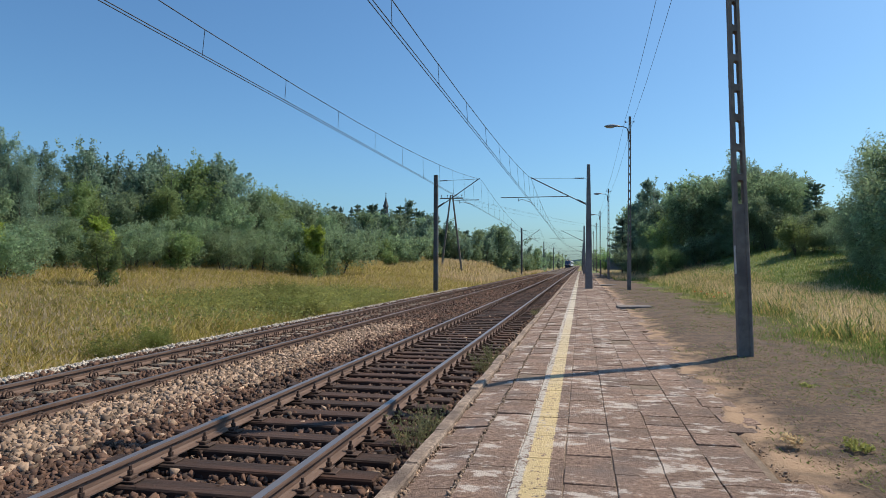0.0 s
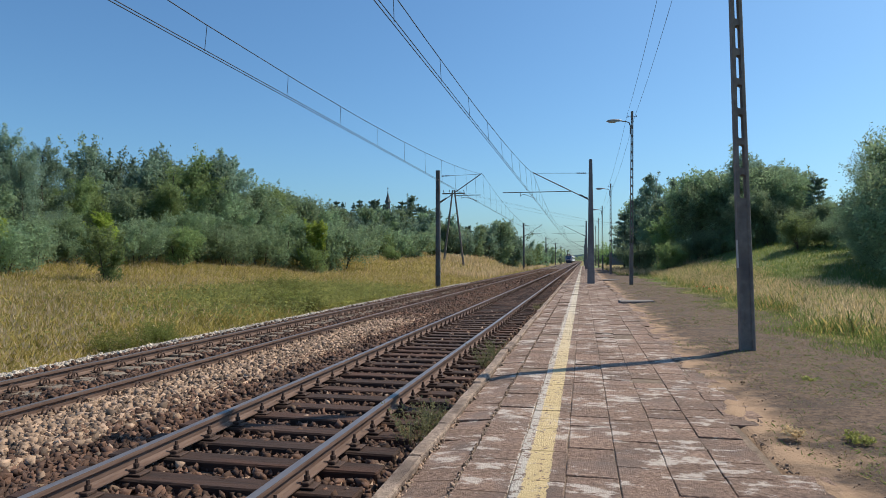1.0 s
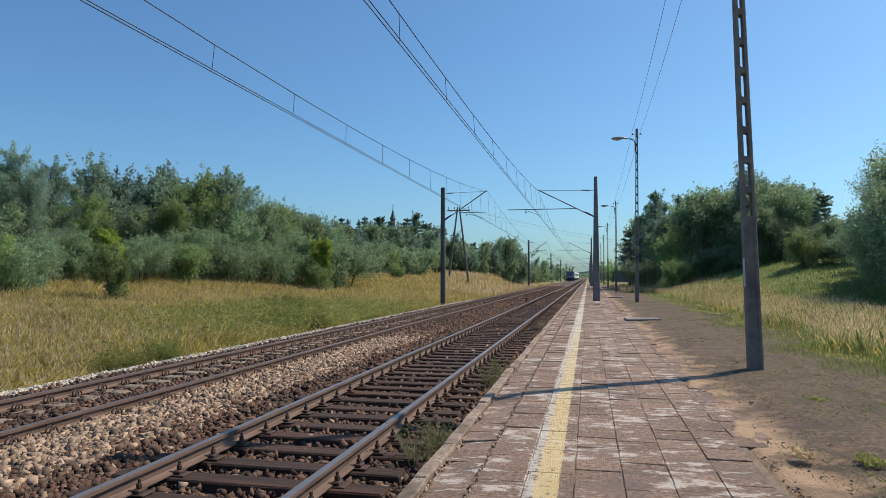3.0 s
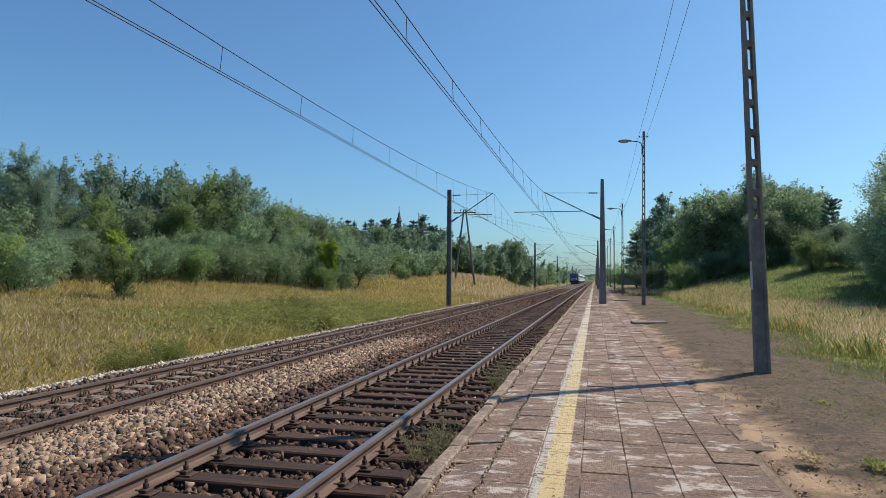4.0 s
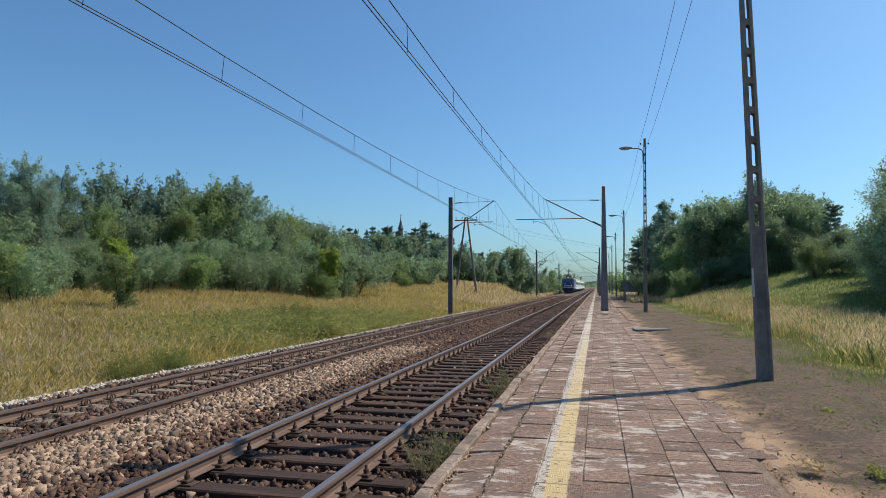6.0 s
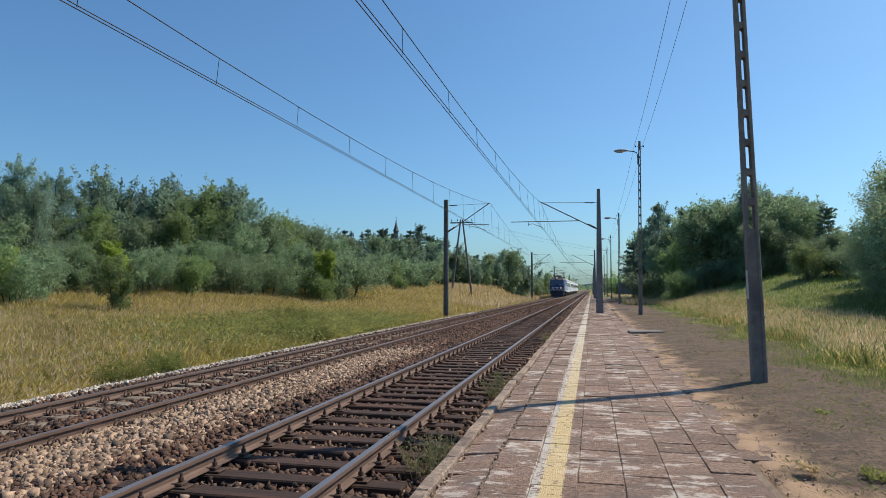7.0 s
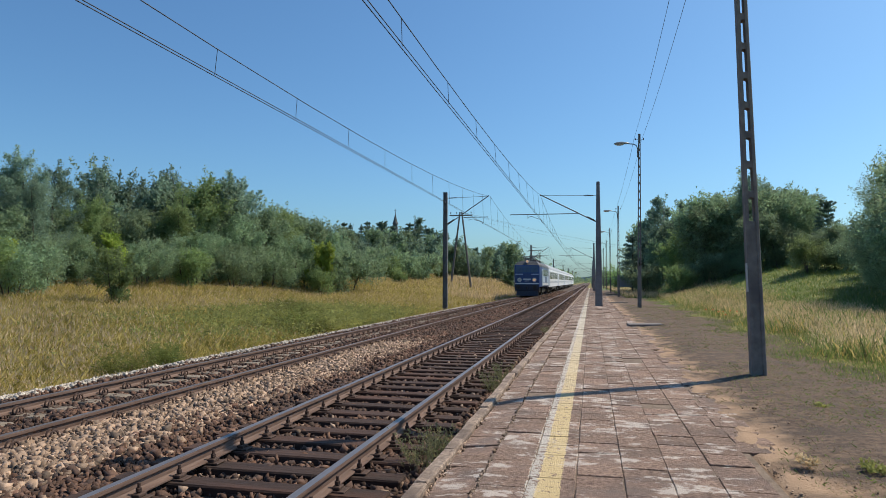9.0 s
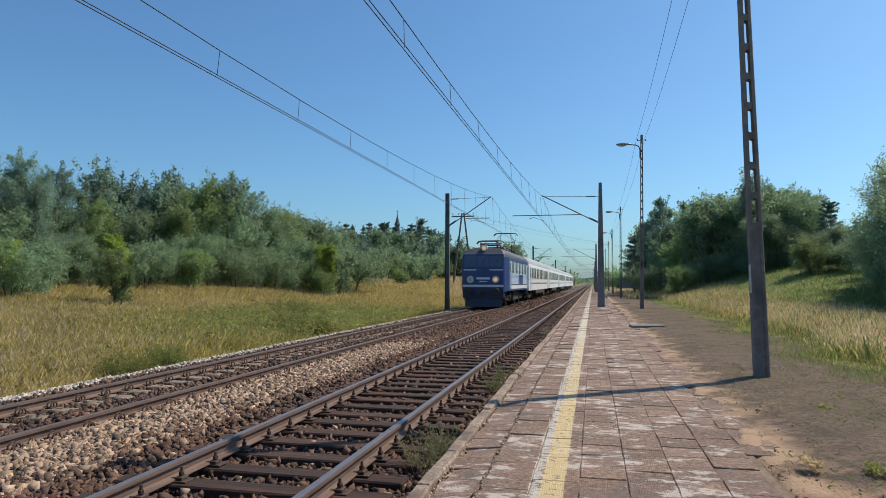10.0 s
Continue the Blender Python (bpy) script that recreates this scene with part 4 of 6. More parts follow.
def locomotive():
    loco = empty("locomotive", label="blue electric locomotive with raised pantograph and lit headlights", category="locomotive")
    L, hw = 14.8, 1.5

    def rake(z):
        return 0.0 if z < 2.55 else (z - 2.55) * 0.2 + max(z - 3.35, 0) * 0.9

    bm = bmesh.new()
    rings = []
    for y, w, lo in ((0.0, 1.29, 1.05), (0.12, 1.35, 1.05), (1.3, hw, 1.08), (2.0, hw, 1.08), (L - 2.0, hw, 1.08), (L - 1.3, hw, 1.08), (L - 0.12, 1.35, 1.05), (L, 1.29, 1.05)):
        sec = section(w, lo, 3.22, 3.86, level=2.55)
        f = 1 - min(y, L - y) / 1.3 if min(y, L - y) < 1.3 else 0
        sg = 1 if y < L / 2 else -1
        rings.append([(x, y + sg * rake(z) * max(f, 0), z) for x, z in sec])
    skin = loft(bm, rings, close=False)
    for ring in (skin[0], skin[-1]):
        half = len(ring) // 2
        for i in range(half):
            bm.faces.new([ring[i], ring[i + 1], ring[-2 - i], ring[-1 - i]] if i < half - 1 else [ring[i], ring[half], ring[-1 - i]])
    bmesh.ops.recalc_face_normals(bm, faces=bm.faces)
    for fc in bm.faces:
        if fc.calc_center_median().z > 3.3 and abs(fc.normal.y) < 0.8:
            fc.material_index = 1
    body = part("body", bm, [M_BLUE, M_LOCO_ROOF], loco)
    for end in (0, 1):
        fy = (lambda y: y) if end == 0 else (lambda y: L - y)
        n = (0, -1 if end == 0 else 1, 0)

        def face(name, x0, x1, z0, z1, mat, proud, parent=loco, c=0.05, label=""):
            pts = []
            for x, z in ((x0 + c, z0), (x1 - c, z0), (x1, z0 + c), (x1, z1 - c), (x1 - c, z1), (x0 + c, z1), (x0, z1 - c), (x0, z0 + c)):
                pts.append((x, fy(rake(z) + 0.004), z))
            return pane_part(parent, name, pts, mat, proud, n, label)

        for x0, x1 in ((-1.2, -0.42), (-0.38, 0.38), (0.42, 1.2)):
            face("windscreen", x0, x1, 2.6, 3.3, M_SCREEN, 0.018)
            bm = bmesh.new()
            tube(bm, ((x0 + x1) / 2 - 0.1, fy(0.0 + rake(2.7) - 0.03), 2.66), ((x0 + x1) / 2 + 0.12, fy(rake(3.1) - 0.03), 3.08), 0.012, seg=5)
            part("wiper", bm, M_GEAR, loco)
        brow = [(x, fy(rake(z) - 0.004), z) for x, z in section(1.28, 3.40, 3.40, 3.85) if z > 3.3]
        brow = [(x, y, z) for x, y, z in brow if abs(x) < 1.22]
        pane_part(loco, "roof_brow", brow, M_LOCO_ROOF, 0.012, n)
        face("front_stripe", -1.25, -0.42, 2.36, 2.45, M_PALE, 0.010, c=0.01)
        face("front_stripe", 0.42, 1.25, 2.36, 2.45, M_PALE, 0.010, c=0.01)
        face("lower_stripe", -1.29, 1.29, 1.34, 1.47, M_STRIPE, 0.010, c=0.01, label="white stripe")
        # running number as plain bars
        face("number_bar", -0.42, 0.42, 1.80, 1.93, M_STRIPE, 0.012, c=0.02)
        face("number_bar", -0.24, 0.28, 1.65, 1.71, M_STRIPE, 0.012, c=0.01)
        for x, lit in ((-0.80, False), (0.80, True)):
            bm = bmesh.new()
            tube(bm, (x, fy(0.05), 1.80), (x, fy(-0.09), 1.80), 0.235, 0.22, seg=22)
            lamp = part("headlight", bm, M_CHROME, loco)
            bm = bmesh.new()
            tube(bm, (x, fy(-0.08), 1.80), (x, fy(-0.105), 1.80), 0.135, 0.12, seg=22)
            part("lens", bm, M_HEADLIGHT if (lit and end == 0) else M_LENS, lamp, "glowing orange headlight lens" if lit and end == 0 else "")
        bm = bmesh.new()
        tube(bm, (0, fy(1.1), 3.78), (0, fy(0.45), 3.8), 0.21, 0.2, seg=20)
        lamp = part("headlight", bm, M_CHROME, loco, "round headlight over the cab")
        bm = bmesh.new()
        tube(bm, (0, fy(0.46), 3.8), (0, fy(0.435), 3.8), 0.13, 0.12, seg=20)
        part("lens", bm, M_HEADLIGHT if end == 0 else M_LENS, lamp)
        bm = bmesh.new()
        box(bm, -1.3, 1.3, min(fy(-0.02), fy(0.5)), max(fy(-0.02), fy(0.5)), 0.62, 1.3, 0.04)
        part("buffer_beam", bm, M_NAVY, loco)
        bm = bmesh.new()
        loft(bm, [[(-1.15, fy(y - 0.25 * 0), z), (0, fy(y - 0.22), z), (1.15, fy(y), z), (1.15, fy(y + 0.08), z), (0, fy(y - 0.14), z), (-1.15, fy(y + 0.08), z)] for y, z in ((0.05, 0.10), (0.12, 0.62))])
        bmesh.ops.recalc_face_normals(bm, faces=bm.faces)
        part("snow_plough", bm, M_NAVY, loco)
        buffers(loco, fy(0), -1 if end == 0 else 1)
    for s in (-1, 1):
        side_plate(loco, "side_panel", s, hw, 2.15, L - 2.15, 1.5, 3.0, M_PALE, 0.005)
        side_plate(loco, "blue_panel", s, hw, 6.6, 9.6, 1.52, 2.2, M_BLUE, 0.010)
        side_plate(loco, "side_stripe", s, hw, 1.35, L - 1.35, 1.20, 1.44, M_STRIPE, 0.006)
        for y0 in (2.75, 4.75, 6.75, 8.75, 10.75):
            side_plate(loco, "side_window", s, hw, y0, y0 + 1.15, 2.25, 3.0, M_PANE, 0.012, 0.09)
        for y0 in (1.42, L - 2.05):
            d = side_plate(loco, "cab_door", s, hw, y0, y0 + 0.62, 1.2, 3.0, M_PALE, 0.010, 0.03)
            side_plate(d, "door_window", s, hw, y0 + 0.1, y0 + 0.52, 2.3, 2.9, M_PANE, 0.016, 0.05)
            for yy in (y0 - 0.06, y0 + 0.68):
                bm = bmesh.new()
                tube(bm, (s * (hw + 0.06), yy, 1.1), (s * (hw + 0.06), yy, 2.4), 0.016, seg=6)
                tube(bm, (s * hw, yy, 1.15), (s * (hw + 0.06), yy, 1.15), 0.012, seg=5)
                tube(bm, (s * hw, yy, 2.35), (s * (hw + 0.06), yy, 2.35), 0.012, seg=5)
                part("handrail", bm, M_STRIPE, loco)
            bm = bmesh.new()
            for z in (0.45, 0.75):
                box(bm, min(s * 1.15, s * 1.48), max(s * 1.15, s * 1.48), y0 + 0.05, y0 + 0.55, z, z + 0.03)
            box(bm, min(s * 1.44, s * 1.47), max(s * 1.44, s * 1.47), y0 + 0.05, y0 + 0.09, 0.45, 0.98)
            box(bm, min(s * 1.44, s * 1.47), max(s * 1.44, s * 1.47), y0 + 0.51, y0 + 0.55, 0.45, 0.98)
            part("step", bm, M_GEAR, loco)
    for y0, y1, h in ((5.0, 6.2, 4.12), (6.6, 7.9, 4.05), (8.1, 9.0, 4.2)):
        bm = bmesh.new()
        box(bm, -0.65, 0.65, y0, y1, 3.7, h, 0.05)
        part("roof_box", bm, M_LOCO_ROOF, loco)
    for s in (-1.05, 1.05):
        bm = bmesh.new()
        tube(bm, (s, 1.8, 3.95), (s, L - 1.8, 3.95), 0.02, seg=6)
        for k in range(8):
            y = 2.0 + k * (L - 4) / 7
            tube(bm, (s, y, 3.5), (s, y, 3.95), 0.015, seg=5)
        part("roof_rail", bm, M_PANTO, loco)
    pantograph(loco, 3.3, 0.22, "pantograph")
    pantograph(loco, L - 3.6, 1.3, "pantograph")
    bm = bmesh.new()
    box(bm, -1.2, 1.2, 5.9, 8.9, 0.35, 0.97, 0.05)
    part("underfloor_case", bm, M_GEAR, loco)
    for yc in (3.3, L - 3.3):
        bogie(loco, yc, 3.05, 0.625, 2.2)
    return loco


def coach():
    c = empty("passenger_coach", label="white and grey passenger coach with a row of dark windows", category="railway coach", group="passenger coaches")
    L, hw = 24.3, 1.41
    bm = bmesh.new()
    rings = [[(x, y, z) for x, z in section(w, 0.93, 2.95, 4.02)] for y, w in ((0, hw - 0.06), (0.25, hw), (L - 0.25, hw), (L, hw - 0.06))]
    loft(bm, rings)
    bmesh.ops.recalc_face_normals(bm, faces=bm.faces)
    for fc in bm.faces:
        if fc.calc_center_median().z > 3.2 and abs(fc.normal.y) < 0.8:
            fc.material_index = 1
    part("body", bm, [M_WHITE, M_ROOF], c)
    for s in (-1, 1):
        for k in range(11):
            y0 = 2.1 + k * 1.86
            side_plate(c, "window", s, hw, y0, y0 + 1.2, 2.0, 2.95, M_PANE, 0.008, 0.1)
        for y0 in (0.55, L - 1.45):
            d = side_plate(c, "door", s, hw, y0, y0 + 0.9, 1.0, 3.05, M_PALE, 0.010, 0.04)
            side_plate(d, "door_window", s, hw, y0 + 0.22, y0 + 0.68, 2.05, 2.9, M_PANE, 0.016, 0.08)
        for z0, z1 in ((1.50, 1.56), (1.64, 1.68)):
            side_plate(c, "blue_line", s, hw, 1.7, L - 1.7, z0, z1, M_BLUE, 0.005)
        side_plate(c, "skirt", s, hw - 0.06, 6.4, L - 6.4, 0.6, 0.93, M_GEAR, 0.05)
    for y in (0, L):
        bm = bmesh.new()
        o = -0.28 if y == 0 else 0.28
        for x0, x1, z0, z1 in ((-0.75, -0.55, 1.0, 3.4), (0.55, 0.75, 1.0, 3.4), (-0.55, 0.55, 3.2, 3.4)):
            box(bm, x0, x1, min(y, y + o), max(y, y + o), z0, z1, 0.03)
        part("gangway", bm, M_GEAR, c)
        buffers(c, y, -1 if y == 0 else 1)
    for k in range(5):
        bm = bmesh.new()
        box(bm, -0.3, 0.3, 2.6 + k * 4.5, 3.4 + k * 4.5, 3.95, 4.1, 0.04)
        part("roof_vent", bm, M_ROOF, c)
    for y0, y1 in ((7.0, 9.2), (10.0, 13.5), (14.6, 16.6)):
        bm = bmesh.new()
        box(bm, -1.1, 1.1, y0, y1, 0.4, 0.95, 0.04)
        part("underfloor_case", bm, M_GEAR, c)
    for yc in (3.2, L - 3.2):
        bogie(c, yc, 2.5, 0.46, 1.75)
    return c


SPEED = 30.8
loco = locomotive()
coaches = [coach()]
for k in range(4):
    coaches.append(copy_thing(coaches[0], Matrix.Identity(4)))


def motions():
    """The train runs towards the camera at a steady speed."""
    for thing, back in [(loco, 0.0)] + [(c, 16.0 + 25.5 * i) for i, c in enumerate(coaches)]:
        walk(thing, [(t, pose(FAR, 41.2 + SPEED * (10 - t) + back, RAIL)) for t in (0.0, 2.0, 4.0, 6.0, 8.0, 10.0)])

# ---- trees and shrubs ----
M_BARK = material("bark", (0.06, 0.05, 0.042), (0.13, 0.11, 0.09), 9, 0.95, bump=0.7, stretch=(1, 1, 0.25))
M_BIRCH = material("birch_bark", (0.30, 0.29, 0.27), (0.48, 0.47, 0.44), 5, 0.85, bump=0.4, third=(0.06, 0.055, 0.05), third_scale=3.0, third_amount=0.4, stretch=(1, 1, 2.5))


def leaf(name, dark, light, vary=0.3, tr=0.55):
    """Leaves that let light through, each a little different, and each tree a little too."""
    m = material(name, dark, light, 0.8, 0.5, bump=0, coords="Position", third=tuple(0.5 * (a + b) for a, b in zip(dark, light)), third_scale=0.25, vary=vary, island=True, translucent=tr)
    n, l = m.node_tree.nodes, m.node_tree.links
    src = n["Principled BSDF"].inputs["Base Color"].links[0].from_socket
    n["Principled BSDF"].inputs["Specular IOR Level"].default_value = 0.2
    h, info = n.new("ShaderNodeHueSaturation"), n.new("ShaderNodeObjectInfo")
    for key, lo, hi in (("Value", 0.72, 1.25), ("Hue", 0.474, 0.5)):
        r = n.new("ShaderNodeMapRange")
        r.inputs["To Min"].default_value, r.inputs["To Max"].default_value = lo, hi
        l.new(info.outputs["Random"], r.inputs["Value"])
        l.new(r.outputs["Result"], h.inputs[key])
    l.new(src, h.inputs["Color"])
    for node in [x for x in n if x.type in ("BSDF_PRINCIPLED", "BSDF_TRANSLUCENT")]:
        l.new(h.outputs["Color"], node.inputs["Base Color" if node.type == "BSDF_PRINCIPLED" else "Color"])
    return m


M_ASPEN = leaf("aspen_leaves", (0.16, 0.245, 0.185), (0.28, 0.385, 0.285))
M_WILLOW = leaf("willow_leaves", (0.17, 0.27, 0.11), (0.285, 0.40, 0.17))
M_OAK = leaf("dark_leaves", (0.17, 0.26, 0.15), (0.29, 0.405, 0.235))
M_LIME = leaf("bright_leaves", (0.22, 0.32, 0.06), (0.36, 0.47, 0.11))
M_NEEDLE = leaf("pine_needles", (0.115, 0.185, 0.15), (0.19, 0.28, 0.21), tr=0.35)


def unit(a):
    return a / np.linalg.norm(a, axis=1)[:, None]


def leaf_cards(rng, centres, radii, per, size, droop=0.3):
    """Pointed leaves scattered round clump centres; returns an array (n, 3, 3)."""
    n = len(centres) * per
    c = np.repeat(centres, per, 0) + rng.normal(0, 1, (n, 3)) * np.repeat(radii, per)[:, None] * np.array([1, 1, 0.75])
    return pointed(rng, c, size, droop)


def pointed(rng, c, size, droop=0.3):
    """One narrow three-cornered leaf at each place."""
    n = len(c)
    a = rng.normal(0, 1, (n, 3))
    a[:, 2] -= droop
    a = unit(a)
    b = unit(np.cross(a, rng.normal(0, 1, (n, 3))))
    s = size * rng.uniform(0.6, 1.4, n)[:, None]
    return np.stack([c - a * s + b * s * 0.55, c + a * s * 1.15, c - a * s * 0.75 - b * s * 0.6], 1)


def limb(bm, rng, a, d, length, r, steps=4, bend=0.25, seg=6):
    p, d = Vector(a), Vector(d).normalized()
    pts = [p.copy()]
    for k in range(steps):
        d = (d + Vector(rng.normal(0, bend, 3)) * 0.5).normalized()
        q = p + d * length / steps
        tube(bm, p, q, r * (1 - k / steps * 0.75), r * (1 - (k + 1) / steps * 0.75), seg=seg, caps=False)
        p = q
        pts.append(p.copy())
    return pts


def broadleaf(seed, height, radius, mat, label, bark=M_BARK, stems=1, low=0.2, leaves=11000, size=0.10, upright=0.6, shoots=150, fill=0.45, category="tree", name="tree"):
    """Stems and limbs, leafy shoots that grow out and up from them, and looser leaves inside; returns it with its top."""
    rng = np.random.default_rng(seed)
    thing = empty(name, label=label, category=category, group="trees beside the railway" if category == "tree" else "shrubs beside the railway")
    bm = bmesh.new()
    knots = []
    for k in range(stems):
        ang = rng.uniform(0, 6.28)
        off = Vector((math.cos(ang), math.sin(ang), 0)) * (0.12 * radius if stems > 1 else 0)
        h = height * rng.uniform(0.72, 0.9) if k else height * 0.88
        lean = Vector((math.cos(ang) * 0.2, math.sin(ang) * 0.2, 1)) if stems > 1 else Vector((rng.normal(0, 0.04), rng.normal(0, 0.04), 1))
        trunk = limb(bm, rng, off - Vector((0, 0, 0.3)), lean, h, 0.014 * height / stems ** 0.5 + 0.02, steps=7, bend=0.09, seg=6)
        knots += trunk[4:]
        for j in range(int(11 / stems ** 0.6) + 2):
            t = rng.uniform(low, 0.95)
            seg_i = min(int(t * 7), 6)
            base = trunk[seg_i].lerp(trunk[seg_i + 1], t * 7 - seg_i)
            w = rng.uniform(0, 6.28)
            env = math.sin(math.pi * min(1, (t - low + 0.25) / (1.25 - low))) ** 0.6
            pts = limb(bm, rng, base, (math.cos(w), math.sin(w), rng.uniform(0.1, 0.5) + upright), radius * env * rng.uniform(0.7, 1.15), 0.005 * height * (1.1 - t) + 0.006, steps=4, bend=0.3, seg=4)
            knots += pts[1:] + pts[3:]
    part("trunk", bm, bark, thing)
    e = np.array([tuple(p) for p in knots])
    # shoots
    start = e[rng.integers(0, len(e), shoots)] + rng.normal(0, 0.06 * radius, (shoots, 3))
    out = start * np.array([1, 1, 0])
    out = out / (np.linalg.norm(out, axis=1)[:, None] + 0.3)
    d = unit(out * (1.15 - upright) + np.array([0, 0, upright]) + rng.normal(0, 0.28, (shoots, 3)))
    length = radius * rng.uniform(0.22, 0.62, shoots) * (0.7 + 0.5 * upright)
    n = int(leaves * (1 - fill))
    i, u = rng.integers(0, shoots, n), rng.uniform(0, 1, n)
    spread = radius * (0.105 - 0.075 * u)
    c = start[i] + d[i] * (length[i] * u)[:, None] + rng.normal(0, 1, (n, 3)) * spread[:, None]
    # leaves inside the crown, thicker in some clumps than in others
    m = leaves - n
    knot = e[rng.integers(0, len(e), 70)] * np.array([0.85, 0.85, 0.95]) + rng.normal(0, 0.1 * radius, (70, 3))
    c = np.concatenate([c, knot[rng.integers(0, 70, m)] + rng.normal(0, 0.14 * radius, (m, 3))])
    c[:, 2] = np.where(c[:, 2] < 0.1, np.abs(c[:, 2]) + 0.1 * rng.uniform(0, 1, len(c)), c[:, 2])
    triangles("crown", pointed(rng, c, size), mat, thing)
    return thing, float(np.quantile(c[:, 2], 0.992))


def pine(seed, height, radius, label, layers=9, bare=0.25, category="tree", name="pine_tree", flat=0.0, per=20, size=0.11, lift=0.3):
    """Straight trunk with whorls of limbs that carry brushes of needles; returns it with its top."""
    rng = np.random.default_rng(seed)
    thing = empty(name, label=label, category=category, group="trees beside the railway")
    bm = bmesh.new()
    limb(bm, rng, (0, 0, -0.3), (0, 0, 1), height + 0.2, 0.013 * height + 0.03, steps=6, bend=0.04, seg=6)
    cs, rs = [], []
    for k in range(layers):
        t = bare + (1 - bare) * (k + 0.3 * rng.uniform()) / layers
        reach = radius * (1 - (t - bare) / (1.08 - bare)) ** (0.75 - 0.35 * flat) * rng.uniform(0.7, 1.2)
        for j in range(5):
            w = j * 1.256 + k * 0.7 + rng.uniform(-0.4, 0.4)
            pts = limb(bm, rng, (0, 0, t * height), (math.cos(w), math.sin(w), lift * (0.5 + t)), reach * rng.uniform(0.55, 1.15), 0.015 + 0.003 * height * (1 - t), steps=4, bend=0.2, seg=4)
            for p, q in zip(pts[1:], pts[2:] + [pts[-1] + (pts[-1] - pts[-2]) * 0.5]):
                for f in (0.0, 0.5):
                    cs.append(tuple(p.lerp(q, f)))
                    rs.append(0.05 * radius * (0.6 + 0.6 * (1 - t)) + 0.02)
    for k in range(8):
        cs.append((0, 0, height * (0.88 + 0.018 * k)))
        rs.append(0.12 - 0.013 * k)
    part("trunk", bm, M_BARK, thing)
    c = leaf_cards(rng, np.array(cs), np.array(rs), per, size, droop=-0.6)
    triangles("crown", c, M_NEEDLE, thing)
    return thing, float(np.quantile(c[..., 2], 0.999))


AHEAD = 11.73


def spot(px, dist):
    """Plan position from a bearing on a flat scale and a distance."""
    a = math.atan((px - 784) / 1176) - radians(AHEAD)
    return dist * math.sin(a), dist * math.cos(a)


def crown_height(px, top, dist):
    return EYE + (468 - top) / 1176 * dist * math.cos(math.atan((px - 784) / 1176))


KINDS = {}
FIRST = []  # each kind's own tree is put in its place once all its copies are made


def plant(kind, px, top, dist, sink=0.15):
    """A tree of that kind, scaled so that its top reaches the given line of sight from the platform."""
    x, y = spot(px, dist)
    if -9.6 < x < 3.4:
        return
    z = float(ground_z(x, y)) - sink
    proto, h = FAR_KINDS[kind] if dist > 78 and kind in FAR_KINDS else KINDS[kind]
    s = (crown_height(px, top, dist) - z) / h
    rz = random.uniform(0, 360)
    m = pose(x, y, z, 0, 0, rz) @ Matrix.Diagonal((s * random.uniform(0.92, 1.1), s * random.uniform(0.92, 1.1), s, 1))
    if proto.get("used"):
        return copy_thing(proto, m)
    proto["used"] = 1
    FIRST.append((proto, m))
    return proto


ASPEN_LABEL = "tall aspen with loose grey-green crown at the meadow's edge"
OAK_LABEL = "dense dark green broadleaf tree with rounded crown"
KINDS["aspen"] = broadleaf(21, 11.0, 2.7, M_ASPEN, ASPEN_LABEL, stems=2, low=0.2, leaves=12500, size=0.105, upright=0.75, shoots=130)
KINDS["aspen_b"] = broadleaf(22, 11.0, 2.4, M_ASPEN, ASPEN_LABEL, stems=3, low=0.18, leaves=11500, size=0.105, upright=0.85, shoots=120)
KINDS["aspen_c"] = broadleaf(23, 11.0, 3.0, M_WILLOW, "leafy green willow with feathery crown outline", stems=2, low=0.1, leaves=13500, size=0.105, upright=0.6, shoots=170)
KINDS["poplar"] = broadleaf(38, 11.0, 2.5, M_ASPEN, "tall poplar with open limbs and separate leafy shoots", stems=1, low=0.15, leaves=9500, size=0.105, upright=0.7, shoots=80, fill=0.25)
KINDS["oak"] = broadleaf(24, 9.0, 3.3, M_OAK, OAK_LABEL, stems=1, low=0.1, leaves=13000, size=0.11, upright=0.4, shoots=240, fill=0.5)
KINDS["oak_b"] = broadleaf(25, 9.0, 3.0, M_OAK, OAK_LABEL, stems=2, low=0.1, leaves=13000, size=0.11, upright=0.5, shoots=220, fill=0.5)
KINDS["bush"] = broadleaf(26, 4.0, 2.1, M_OAK, "dark green thicket bush rising out of the grass", stems=4, low=0.02, leaves=9000, size=0.07, upright=0.4, shoots=170, fill=0.5, category="shrub", name="bush")
KINDS["bush_b"] = broadleaf(27, 4.0, 1.9, M_WILLOW, "mid-green willow bush at the meadow's edge", stems=5, low=0.02, leaves=9000, size=0.07, upright=0.7, shoots=130, fill=0.45, category="shrub", name="bush")
KINDS["lime"] = broadleaf(28, 5.0, 1.3, M_LIME, "young bright green tree standing before dark bushes", stems=2, low=0.08, leaves=7000, size=0.075, upright=0.7, shoots=90, fill=0.3)
KINDS["sapling"] = broadleaf(39, 4.0, 1.1, M_WILLOW, "young green tree standing alone in the tall grass", stems=3, low=0.05, leaves=6500, size=0.06, upright=0.7, shoots=90, fill=0.35)
KINDS["birch"] = broadleaf(29, 12.0, 2.3, M_ASPEN, "slender birch with pale trunk and airy crown", bark=M_BIRCH, stems=1, low=0.15, leaves=11500, size=0.11, upright=0.6, shoots=120, fill=0.3)
